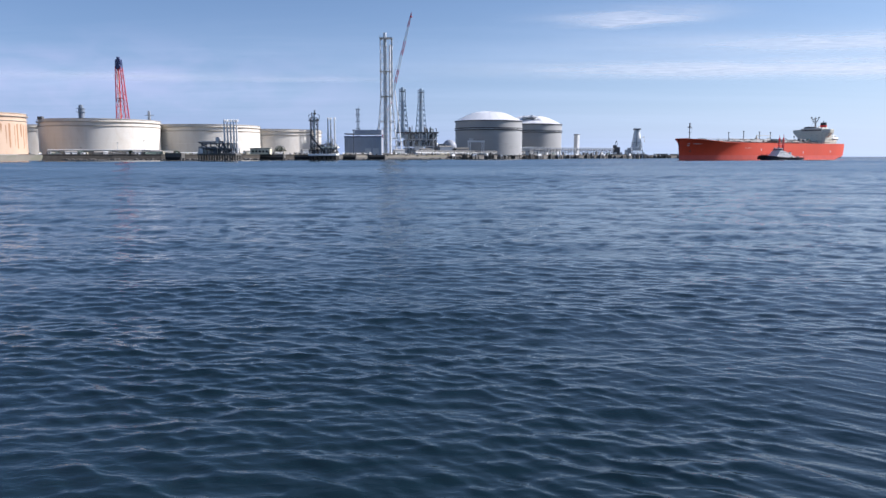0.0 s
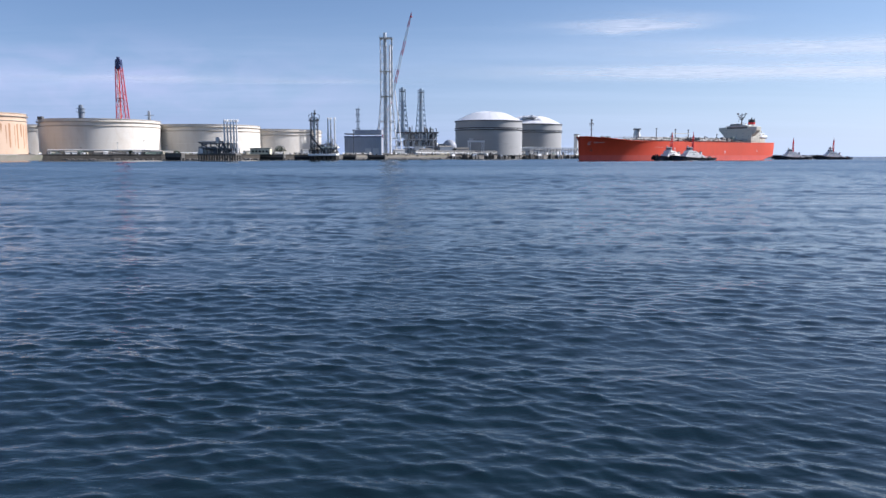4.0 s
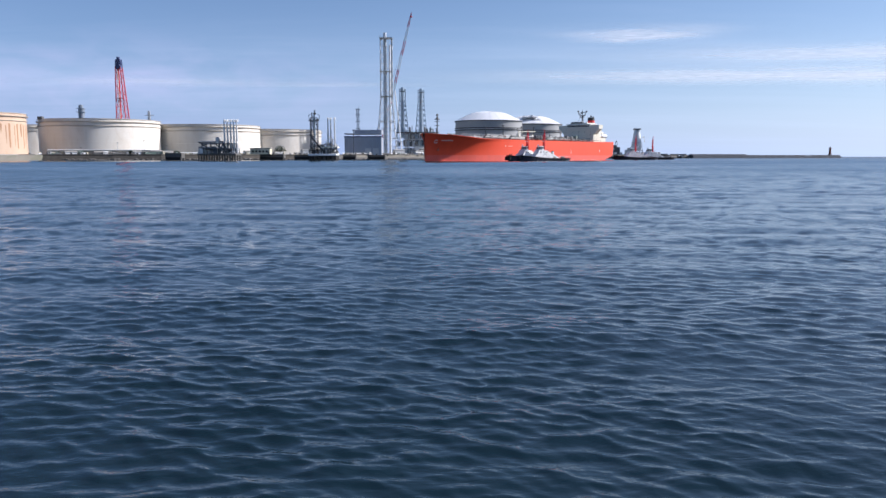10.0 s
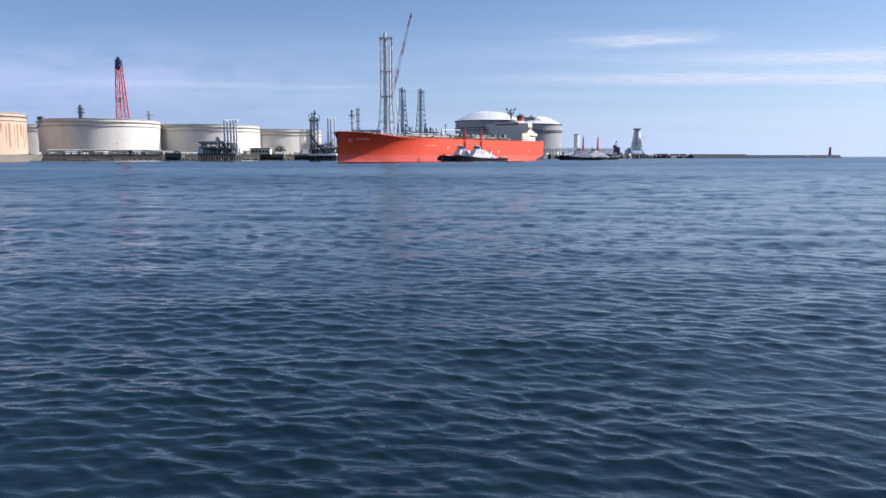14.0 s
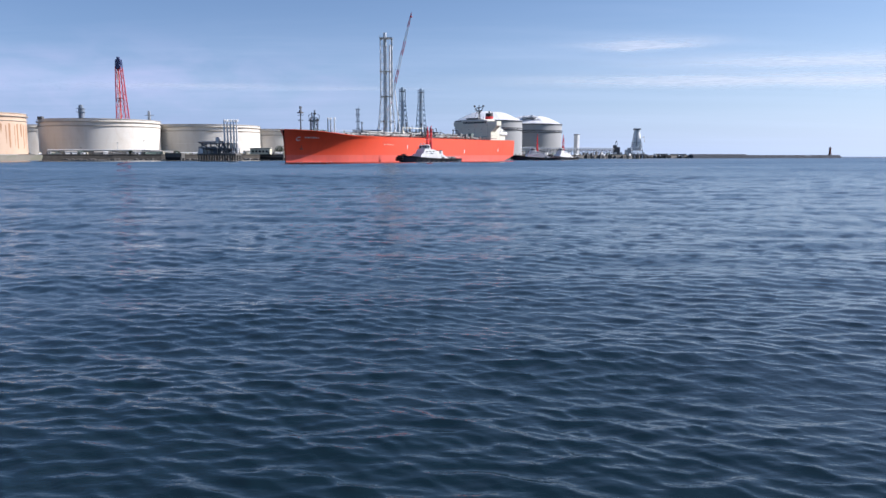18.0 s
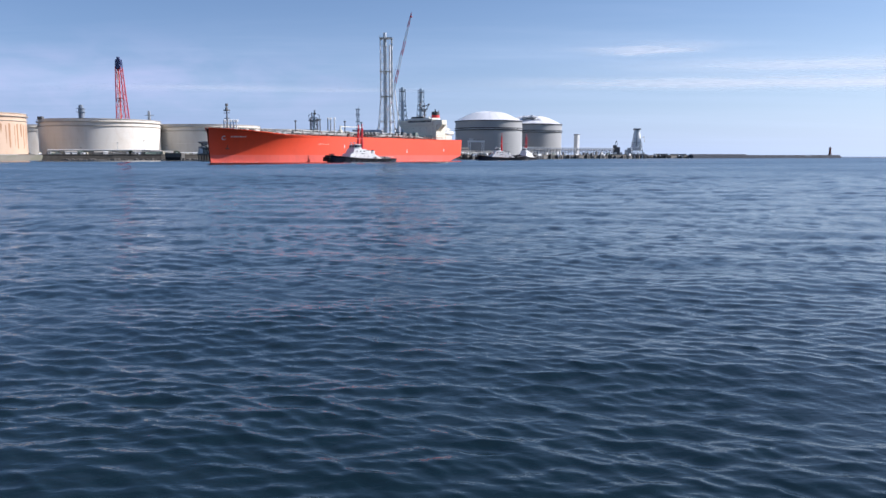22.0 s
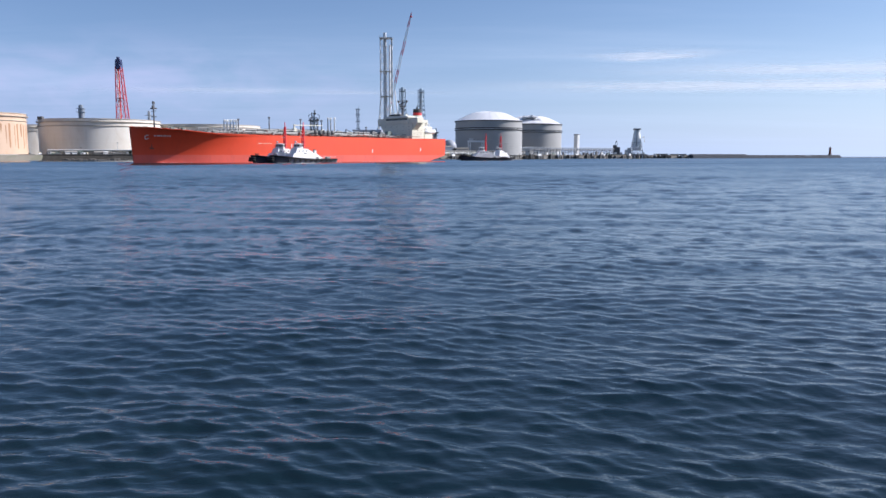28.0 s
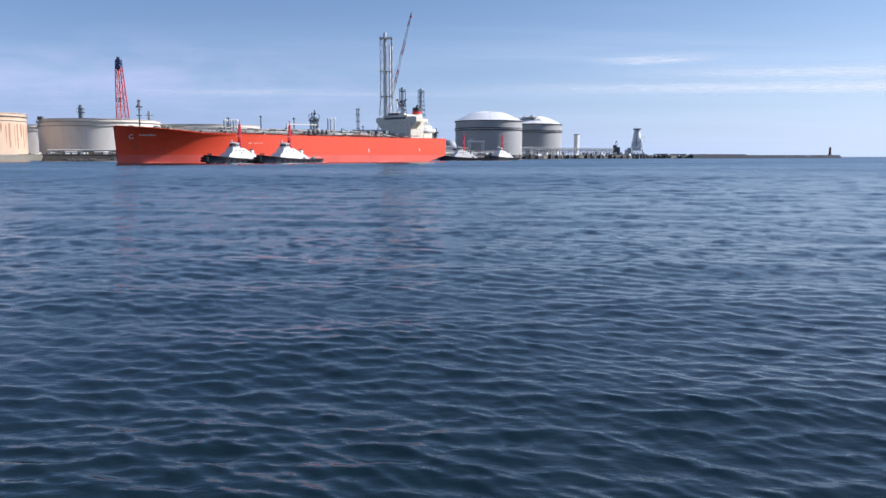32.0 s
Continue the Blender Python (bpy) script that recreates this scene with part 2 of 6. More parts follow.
# ---- geometry helpers ----
class Geo:
    """Collects vertices and faces of one part."""

    def __init__(self):
        self.v, self.f = [], []

    def add(self, verts, faces):
        n = len(self.v)
        self.v += [tuple(p) for p in verts]
        self.f += [tuple(i + n for i in fc) for fc in faces]
        return self

    def box(self, x0, y0, z0, x1, y1, z1, taper=0.0):
        t = taper
        return self.add([(x0, y0, z0), (x1, y0, z0), (x1, y1, z0), (x0, y1, z0), (x0 + t, y0 + t, z1), (x1 - t, y0 + t, z1), (x1 - t, y1 - t, z1), (x0 + t, y1 - t, z1)],
                        [(3, 2, 1, 0), (4, 5, 6, 7), (0, 1, 5, 4), (1, 2, 6, 5), (2, 3, 7, 6), (3, 0, 4, 7)])

    def slab(self, x0, y0, z0, x1, y1, z1, b=0.1):
        """A box with bevelled upright and upper edges."""
        def loop(i, z):
            return [(x0 + i, y0 + b, z), (x0 + b, y0 + i, z), (x1 - b, y0 + i, z), (x1 - i, y0 + b, z), (x1 - i, y1 - b, z), (x1 - b, y1 - i, z), (x0 + b, y1 - i, z), (x0 + i, y1 - b, z)]
        vs = loop(0, z0) + loop(0, z1 - b) + [((p[0] - (x0 + x1) / 2) * (1 - 2 * b / (x1 - x0)) + (x0 + x1) / 2, (p[1] - (y0 + y1) / 2) * (1 - 2 * b / (y1 - y0)) + (y0 + y1) / 2, z1) for p in loop(0, z1)]
        fs = [tuple(range(7, -1, -1)), tuple(range(16, 24))]
        for k in (0, 8):
            fs += [(k + i, k + (i + 1) % 8, k + 8 + (i + 1) % 8, k + 8 + i) for i in range(8)]
        return self.add(vs, fs)

    def tube(self, p, q, r, r2=None, n=10, cap=True):
        p, q = Vector(p), Vector(q)
        r2 = r if r2 is None else r2
        d = (q - p).normalized()
        a = d.orthogonal().normalized()
        c = d.cross(a)
        vs = []
        for o, rr in ((p, r), (q, r2)):
            vs += [o + (a * math.cos(2 * math.pi * i / n) + c * math.sin(2 * math.pi * i / n)) * rr for i in range(n)]
        fs = [(i, (i + 1) % n, n + (i + 1) % n, n + i) for i in range(n)]
        if cap:
            fs += [tuple(range(n - 1, -1, -1)), tuple(range(n, 2 * n))]
        return self.add(vs, fs)

    def beam(self, p, q, w):
        return self.tube(p, q, w * 0.7, n=4)

    def path(self, pts, r, n=8):
        for a, b in zip(pts, pts[1:]):
            self.tube(a, b, r, n=n)
        return self

    def lathe(self, prof, n=96, cx=0, cy=0):
        """Surface of revolution of (radius, z) points about an upright axis."""
        vs = [(cx + r * math.cos(2 * math.pi * i / n), cy + r * math.sin(2 * math.pi * i / n), z) for r, z in prof for i in range(n)]
        fs = [(k * n + i, k * n + (i + 1) % n, (k + 1) * n + (i + 1) % n, (k + 1) * n + i) for k in range(len(prof) - 1) for i in range(n)]
        return self.add(vs, fs)

    def loft(self, rings, closed=False):
        n = len(rings[0])
        vs = [p for r in rings for p in r]
        fs = [(k * n + i, k * n + (i + 1) % n, (k + 1) * n + (i + 1) % n, (k + 1) * n + i) for k in range(len(rings) - 1) for i in range(n if closed else n - 1)]
        return self.add(vs, fs)

    def mesh(self, name, material, smooth=False):
        me = bpy.data.meshes.new(name)
        me.from_pydata(self.v, [], self.f)
        me.materials.append(material)
        if smooth:
            me.polygons.foreach_set("use_smooth", [True] * len(me.polygons))
            me.set_sharp_from_angle(angle=radians(38))
        me.update()
        return me


def part(name, geo, material, parent=None, label="", smooth=False, at=None):
    ob = new(name, geo if isinstance(geo, bpy.types.Mesh) else geo.mesh(name, material, smooth))
    if parent:
        ob.parent = parent
    if at is not None:
        ob.matrix_basis = at
    if label:
        ob["label"] = label
    return ob


def thing(name, m, label, category, group="", kind=""):
    ob = new(name)
    ob.matrix_basis = m
    return tagged(ob, label, category, group, kind)


def lattice(parent, half, heights, width, material, brace_mat=None, brace=0.5, cx=0, cy=0, leg_name="leg", label=""):
    """Four corner legs and braced panels; half(z) is the half width at height z, material(i) the paint of bay i."""
    pm = material if callable(material) else (lambda i: material)
    mid = cx if callable(cx) else (lambda z: cx)
    corners = ((-1, -1), (1, -1), (1, 1), (-1, 1))
    for i, (z0, z1) in enumerate(zip(heights, heights[1:])):
        a, b, ca, cb = half(z0), half(z1), mid(z0), mid(z1)
        for sx, sy in corners:
            part(leg_name, Geo().beam((ca + sx * a, cy + sy * a, z0), (cb + sx * b, cy + sy * b, z1), width), pm(i), parent, label)
        for k in range(4):
            (ax, ay), (bx, by) = corners[k], corners[(k + 1) % 4]
            part("brace", Geo().beam((ca + ax * a, cy + ay * a, z0), (cb + bx * b, cy + by * b, z1), width * brace), brace_mat or pm(i), parent)
            part("brace", Geo().beam((ca + bx * a, cy + by * a, z0), (cb + ax * b, cy + ay * b, z1), width * brace), brace_mat or pm(i), parent)
            part("brace", Geo().beam((cb + ax * b, cy + ay * b, z1), (cb + bx * b, cy + by * b, z1), width * brace * 1.15), brace_mat or pm(i), parent)


# ---- sea: one sheet to the horizon, wind chop as real relief ----
def sea():
    """Polar sheet, finest near the quay. Long waves are real relief; the normals carry every wave of the spectrum."""
    rng = np.random.default_rng(7)
    front = np.linspace(-37, 37, 1150)
    back = np.linspace(37, 323, 90)[1:-1]
    ang = np.radians(np.concatenate([front, back]))
    dep = np.concatenate([np.geomspace(1400, 700, 24)[:-1], np.arange(700, 60, -1.25), np.arange(60, 6, -0.9), np.geomspace(6, 1.0, 14)])
    rad = np.concatenate([5364.0 / dep, [8000.0]])
    nr, na = len(rad), len(ang)
    R, A = np.meshgrid(rad, ang, indexing="ij")
    X, Y = R * np.sin(A), R * np.cos(A)
    gap = np.gradient(rad)[:, None] * np.ones_like(A)
    Z, DX, DY, SX, SY, J, lost = (np.zeros_like(X) for _ in range(7))
    waves = []
    for i in range(135):
        lam = 0.13 * 20.0 ** rng.random()
        # energy peaks at half-metre wavelets; a low swell of a few metres runs under them
        w = math.exp(-(math.log(lam / 0.5) / 0.95) ** 2)
        waves.append((lam, w, rng.normal(0, 0.5) + (0.0 if rng.random() < 0.7 else -0.35)))
    waves += [(rng.uniform(2.5, 8.0), SWELL, rng.normal(0, 0.4)) for _ in range(10)]
    norm = SLOPE / math.sqrt(sum(w * w for _, w, _ in waves) / 2)
    for lam, w, turn in waves:
        th = radians(WIND) + turn
        k = 2 * math.pi / lam
        cx, cy = math.cos(th), math.sin(th)
        steep = w * norm
        amp = steep / k
        keep = np.clip((lam / (gap * 2.0) - 0.8) / 1.2, 0, 1)
        radial = lam / (np.abs(cx * np.sin(A) + cy * np.cos(A)) + 0.12)
        hold = np.clip((radial / gap - 1.7) / 2.0, 0, 1)
        wave = k * (cx * X + cy * Y) + rng.random() * 2 * math.pi
        c, s = np.cos(wave), np.sin(wave)
        Z += c * amp * keep
        DX -= s * amp * keep * cx
        DY -= s * amp * keep * cy
        SX -= s * steep * cx * hold
        SY -= s * steep * cy * hold
        J += c * steep * hold
        lost += 0.5 * steep * steep * (1 - hold * hold)
    # crests are sharper than troughs
    J = np.clip(1 - 0.7 * J, 0.5, 2.0)
    SX, SY = SX / J, SY / J
    calm = 1 - 0.42 * np.clip((R - 8) / 20, 0, 1)
    SX, SY = SX * calm, SY * calm
    ux, uy = np.sin(A), np.cos(A)
    rs, ts = SX * ux + SY * uy, SX * uy - SY * ux

    def along(a, n):
        c = np.cumsum(np.pad(a, ((0, 0), (n // 2, n // 2 + 1)), mode="wrap"), axis=1)
        return (c[:, n:] - c[:, :-n]) / n

    def streaks(n):
        """Short crests lying across the view, as far chop shows them: patchy, longer than deep."""
        a = along(along(rng.standard_normal(R.shape), n), n // 2 | 1)
        a[1:] = a[1:] + 0.6 * a[:-1]
        return a / a.std()

    # wind lanes: smoother and rougher stretches of water
    lanes = np.zeros_like(R)
    for i in range(9):
        lx, ly = rng.uniform(250, 900), rng.uniform(50, 240)
        lanes += np.sin(2 * math.pi * (X * rng.choice([-1, 1]) / lx + Y / ly) + rng.random() * 6.28) / 3
    gusts = np.zeros_like(R)
    for i in range(14):
        lx, ly = rng.uniform(8, 40), rng.uniform(6, 26)
        gusts += np.sin(2 * math.pi * (X * rng.choice([-1, 1]) / lx + Y / ly) + rng.random() * 6.28) / 2.6
    # far off, the sides of the waves turned away are hidden behind their crests, and neighbouring waves blend
    share = np.sqrt(lost) / SLOPE
    chop = 0.85 * streaks(11) + 0.65 * streaks(23)
    chop = np.maximum(chop + 0.1, 0) ** 1.1 - 0.3
    tilt = FAR_TILT * R / (R + 70.0) * np.clip((R - 14) / 40, 0, 1) * np.clip(1 + 0.16 * lanes, 0.7, 1.3)
    # a smoother slick drawn out across the fairway
    slick = np.exp(-((X - 52) / 44) ** 2 - ((Y - 118 - 0.5 * (X - 52)) / 34) ** 2)
    tilt = tilt * (1 - 0.35 * slick)
    rs = rs * (1 + 0.25 * np.clip(gusts, -1.5, 1.5)) + tilt + share * FAR_CHOP * np.clip(42 / R, 0.02, 1) ** 1.45 * (1 + 0.35 * np.clip(lanes, -1, 1)) * chop
    rs = np.maximum(rs, 0.052 - 0.5 * np.clip((1.0 - share) * 2.5, 0, 1))
    ts = ts + share * 0.05 * streaks(9)
    SX, SY = rs * ux + ts * uy, rs * uy - ts * ux
    nrm = np.stack([-SX, -SY, np.ones_like(SX)], -1).reshape(-1, 3)
    nrm /= np.linalg.norm(nrm, axis=1)[:, None]
    X, Y = X + DX, Y + DY
    Z = Z - R * R / 12.8e6
    v = np.concatenate([np.stack([X, Y, Z], -1).reshape(-1, 3), [[0, 0, 0]]])
    nrm = np.concatenate([nrm, [[0, 0, 1]]])
    i, j = np.meshgrid(np.arange(nr - 1), np.arange(na), indexing="ij")
    jn = (j + 1) % na
    q = np.stack([i * na + j, i * na + jn, (i + 1) * na + jn, (i + 1) * na + j], -1).reshape(-1, 4)
    me = bpy.data.meshes.new("sea")
    nq = len(q)
    tri = np.stack([np.full(na, len(v) - 1), (np.arange(na) + 1) % na, np.arange(na)], -1)
    me.vertices.add(len(v))
    me.vertices.foreach_set("co", v.astype(np.float32).ravel())
    me.loops.add(nq * 4 + na * 3)
    me.loops.foreach_set("vertex_index", np.concatenate([q.ravel(), tri.ravel()]).astype(np.int32))
    me.polygons.add(nq + na)
    me.polygons.foreach_set("loop_start", np.concatenate([np.arange(nq) * 4, nq * 4 + np.arange(na) * 3]).astype(np.int32))
    me.polygons.foreach_set("use_smooth", np.ones(nq + na, bool))
    me.update(calc_edges=True)
    me.normals_split_custom_set_from_vertices(nrm.tolist())
    me.materials.append(M["water"])
    ob = new("water", me)
    return tagged(ob, "dark blue harbour water with choppy wind waves", "water", kind="structure")


WIND, SLOPE, SWELL, FAR_TILT, FAR_CHOP = -99.0, 0.142, 0.55, 0.108, 0.080
water = sea()


# ---- cirrus: a high thin sheet that drifts away over the harbour ----
def cirrus():
    m = bpy.data.materials.new("cirrus_ice_cloud")
    m.use_nodes = True
    nt = m.node_tree
    nt.nodes.clear()
    tc = nt.nodes.new("ShaderNodeTexCoord")
    sep = nt.nodes.new("ShaderNodeSeparateXYZ")
    nt.links.new(tc.outputs["Object"], sep.inputs[0])
    x, y, _ = sep.outputs
    mp = nt.nodes.new("ShaderNodeMapping")
    mp.inputs["Rotation"].default_value = (0, 0, radians(9))
    mp.inputs["Scale"].default_value = (0.0016, 0.0034, 1)
    nt.links.new(tc.outputs["Object"], mp.inputs[0])
    broad = node(nt, "ShaderNodeTexNoise", Scale=1.1, Detail=6.0, Roughness=0.6, Distortion=0.6)
    thin = node(nt, "ShaderNodeTexNoise", Scale=4.2, Detail=7.0, Roughness=0.62, Distortion=0.9)
    for n in (broad, thin):
        nt.links.new(mp.outputs[0], n.inputs["Vector"])

    def bank(x0, y0, wx, wy, slant, amount):
        """One long soft-edged bank of cloud about (x0, y0)."""
        wob = maths(nt, "MULTIPLY_ADD", broad.outputs[0], 420.0, -210.0)
        dx = maths(nt, "DIVIDE", maths(nt, "SUBTRACT", x, x0), wx)
        dy = maths(nt, "DIVIDE", maths(nt, "ADD", maths(nt, "SUBTRACT", maths(nt, "MULTIPLY_ADD", x, slant, y), y0), wob), wy)
        q = maths(nt, "ADD", maths(nt, "MULTIPLY", dx, dx), maths(nt, "MULTIPLY", dy, dy))
        return maths(nt, "MULTIPLY", maths(nt, "POWER", 2.7183, maths(nt, "MULTIPLY", q, -1.0)), amount)

    total = 0.0
    for args in ((520, 2180, 190, 110, 0.05, 0.75), (1150, 3480, 900, 310, 0.02, 0.62), (1500, 2750, 700, 230, 0.1, 0.65), (2300, 3300, 700, 330, 0.0, 0.75),
                 (-1500, 3700, 500, 170, 0.0, 0.3), (-700, 3900, 450, 110, 0.0, 0.22)):
        total = maths(nt, "ADD", bank(*args), total)
    body = ramp(nt, thin.outputs[0], [(0.25, (0.4, 0.4, 0.4)), (0.7, (1, 1, 1))])
    cover = maths(nt, "MINIMUM", maths(nt, "MULTIPLY", total, body), 0.8)
    lit = nt.nodes.new("ShaderNodeMixShader")
    lit.inputs[0].default_value = 0.7
    dif = node(nt, "ShaderNodeBsdfDiffuse", Color=(0.95, 0.95, 0.95, 1))
    tra = node(nt, "ShaderNodeBsdfTranslucent", Color=(0.95, 0.95, 0.95, 1))
    nt.links.new(dif.outputs[0], lit.inputs[1])
    nt.links.new(tra.outputs[0], lit.inputs[2])
    clear = nt.nodes.new("ShaderNodeBsdfTransparent")
    both = nt.nodes.new("ShaderNodeMixShader")
    nt.links.new(cover, both.inputs[0])
    nt.links.new(clear.outputs[0], both.inputs[1])
    nt.links.new(lit.outputs[0], both.inputs[2])
    out = nt.nodes.new("ShaderNodeOutputMaterial")
    nt.links.new(both.outputs[0], out.inputs[0])
    g = Geo()
    n = 12
    for i in range(n):
        for k in range(n):
            x0, x1, y0, y1 = -3200 + 6800 * i / n, -3200 + 6800 * (i + 1) / n, 1200 + 3600 * k / n, 1200 + 3600 * (k + 1) / n
            g.add([(x0, y0, 0), (x1, y0, 0), (x1, y1, 0), (x0, y1, 0)], [(0, 1, 2, 3)])
    ob = new("cirrus_cloud", g.mesh("cirrus_cloud", m))
    ob.matrix_basis = pose(0, 0, 380)
    return tagged(ob, "thin white cirrus streaks drifting across the blue sky", "cloud", kind="stuff")


cloud = cirrus()


# ---- land: one low platform behind a sea wall, running away to the right ----
SHORE = [(-900, 560), (-430, 581), (-362, 597), (-338, 650), (-245, 672), (-180, 700), (-99, 748), (10, 890), (167, 1060), (321, 1200), (415, 1262)]


def shore_at(x):
    for (x0, y0), (x1, y1) in zip(SHORE, SHORE[1:]):
        if x <= x1:
            return y0 + (y1 - y0) * (x - x0) / (x1 - x0)
    return SHORE[-1][1]


def land():
    g = Geo()
    near = [(x, y + 9) for x, y in SHORE]
    far = [(415, 1700), (-900, 1700)]
    pts = near + far
    n = len(pts)
    g.add([(x, y, 4.6) for x, y in pts] + [(x, y, -3) for x, y in pts], [tuple(range(n))] + [(i, n + i, n + (i + 1) % n, (i + 1) % n) for i in range(n)])
    tagged(part("ground", g, M["ground"]), "bare gravel yard of the oil terminal behind the sea wall", "ground", kind="structure")
    # sea wall: concrete face with a coping and a stone toe
    wall = thing("sea_wall", pose(0, 0, 0), "weathered concrete sea wall with dark stone toe", "sea wall", kind="structure")
    for (x0, y0), (x1, y1) in zip(SHORE, SHORE[1:]):
        d = Vector((x1 - x0, y1 - y0, 0))
        m = pose(x0, y0, 0, 0, 0, math.degrees(math.atan2(d.y, d.x)))
        L = d.length
        # the oblique stretch from x=-362 is coloured darker to offset direct sun on it
        part("wall_face", Geo().add([(0, 4, -2), (L, 4, -2), (L, 6, 3.9), (0, 6, 3.9), (0, 9.5, 3.9), (L, 9.5, 3.9), (L, 9.5, -2), (0, 9.5, -2)], [(0, 1, 2, 3), (3, 2, 5, 4), (4, 5, 6, 7), (0, 3, 4, 7), (1, 6, 5, 2)]), M["quay" if x0 < -370 or -340 < x0 < -120 else "concrete_dark"], wall, at=m)
        part("coping", Geo().slab(0, 6, 3.9, L - 0.3, 8.5, 5.2, 0.12), M["quay" if x0 < -370 or x0 > -340 else "concrete_dark"], wall, at=m)


land()


def stone_mesh(seed):
    r = random.Random(seed)
    bm = bmesh.new()
    bmesh.ops.create_icosphere(bm, subdivisions=1, radius=1.0)
    for v in bm.verts:
        v.co *= 0.8 + 0.4 * r.random()
        v.co.z *= 0.7
    me = bpy.data.meshes.new("stone")
    bm.to_mesh(me)
    bm.free()
    me.materials.append(M["rock"])
    return me


STONES = [stone_mesh(i) for i in range(6)]


def stone_toe():
    r = random.Random(3)
    toe = thing("stone_revetment", pose(0, 0, 0), "dark grey armour stones piled along the sea wall", "rocks", kind="structure")
    x = -322.0
    while x < 20:
        y = shore_at(x)
        s = r.uniform(1.0, 2.0)
        ob = new("stone", r.choice(STONES))
        ob.parent = toe
        ob.matrix_basis = pose(x, y + r.uniform(0.5, 4), r.uniform(-0.3, 0.9), r.uniform(-30, 30), r.uniform(-30, 30), r.uniform(0, 360)) @ Matrix.Scale(s, 4)
        x += r.uniform(1.2, 2.0)


# ---- breakwater and lighthouse ----
def breakwater():
    a, b = Vector((400, 1250, 0)), Vector((742, 1450, 0))
    L = (b - a).length
    rz = math.degrees(math.atan2(b.y - a.y, b.x - a.x))
    bw = thing("breakwater", pose(a.x, a.y, 0, 0, 0, rz), "long grey concrete breakwater ending at the harbour mouth", "breakwater", kind="structure")
    n = 24
    for i in range(n):
        x0, x1 = L * i / n, L * (i + 1) / n - 0.35
        top = 5.2 if i > 7 else 6.6
        if i > 17:
            top = 4.6 if i < 19 else 5.3
        part("caisson", Geo().slab(x0, -6, -2, x1, 6, top - 2, 0.25), M["breakwater"], bw)
        part("parapet", Geo().slab(x0, -3, top - 2, x1, 3, top, 0.2), M["breakwater"], bw)
    lh = thing("lighthouse", pose(719, 1437, 5.2), "small dark red lighthouse on the breakwater head", "lighthouse")
    part("base", Geo().lathe([(0, 0), (3.4, 0), (3.4, 1.2), (0, 1.2)], 24), M["concrete"], lh)
    part("tower", Geo().lathe([(2.5, 1.2), (1.7, 11.5)], 24), M["deck"], lh, smooth=True)
    part("gallery", Geo().lathe([(1.7, 11.5), (2.7, 11.6), (2.7, 12.1), (1.5, 12.1)], 24), M["deck"], lh)
    part("lantern", Geo().lathe([(1.4, 12.1), (1.4, 14.2)], 16), M["glass"], lh)
    part("cap", Geo().lathe([(1.7, 14.2), (1.2, 15.0), (0.2, 15.8), (0, 16)], 16), M["black"], lh)
    for i in range(14):
        a0 = 2 * math.pi * i / 14
        part("railing_post", Geo().tube((2.6 * math.cos(a0), 2.6 * math.sin(a0), 12.1), (2.6 * math.cos(a0), 2.6 * math.sin(a0), 13.2), 0.06, n=5), M["red"], lh)


# ---- oil tanks ----
def oil_tank(name, x, y, r, top, shell, label, roof_z=None, stair_side=200):
    t = thing(name, pose(x, y, 4.6), label, "storage tank", "oil tanks of the terminal")
    h = top - 4.6
    courses = 8
    for i in range(courses):
        z0, z1 = h * i / courses, h * (i + 1) / courses
        rr = r + 0.05 * (courses - i) / courses
        part("shell_course", Geo().lathe([(rr - 0.1, z0 - 0.0), (rr, z0 + 0.03), (rr, z1 - 0.03), (rr - 0.1, z1)], 128), shell, t, smooth=True)
    part("rim", Geo().lathe([(r - 0.4, h - 0.3), (r + 0.5, h - 0.3), (r + 0.5, h + 0.15), (r - 0.4, h + 0.15)], 128), M["girder"], t)
    for z, w in ((h - 2.6, 1.5), (h - 6.2, 0.9)):
        part("wind_girder", Geo().lathe([(r, z - 0.55), (r + w, z - 0.12), (r + w, z + 0.25), (r, z + 0.3)], 128), M["girder"], t)
    part("floating_roof", Geo().lathe([(0, h - 4), (r - 0.2, h - 4.2)], 64), M["girder"], t)
    g = Geo()
    for i in range(96):
        a = 2 * math.pi * i / 96
        c, s = math.cos(a) * (r + 1.3), math.sin(a) * (r + 1.3)
        g.tube((c, s, h - 2.4), (c, s, h - 1.1), 0.06, n=4)
    g.lathe([(r + 1.25, h - 1.15), (r + 1.35, h - 1.1), (r + 1.25, h - 1.05)], 96)
    tagged(part("guard_rail", g, M["steel"], t), kind="stuff")
    # spiral stair
    a0 = radians(stair_side)
    n = 40
    for k in range(2):
        g = Geo()
        for i in range(n):
            aa, ab = a0 + radians(62) * i / n, a0 + radians(62) * (i + 1) / n
            za, zb = (h - 1) * i / n + k * 1.1, (h - 1) * (i + 1) / n + k * 1.1
            g.beam(((r + 1.1) * math.cos(aa), (r + 1.1) * math.sin(aa), za), ((r + 1.1) * math.cos(ab), (r + 1.1) * math.sin(ab), zb), 0.12 if k else 0.3)
        part("stair_rail" if k else "stair_flight", g, M["steel"], t)
    a1 = a0 + radians(62)
    part("gauge_platform", Geo().box((r + 0.3) * math.cos(a1) - 2, (r + 0.3) * math.sin(a1) - 2, h - 0.5, (r + 0.3) * math.cos(a1) + 2, (r + 0.3) * math.sin(a1) + 2, h + 2.2), M["steel_dark"], t)
    part("foundation", Geo().lathe([(r + 2.5, -0.6), (r + 1.2, 0.5), (r, 0.5)], 96), M["concrete"], t)
    return t


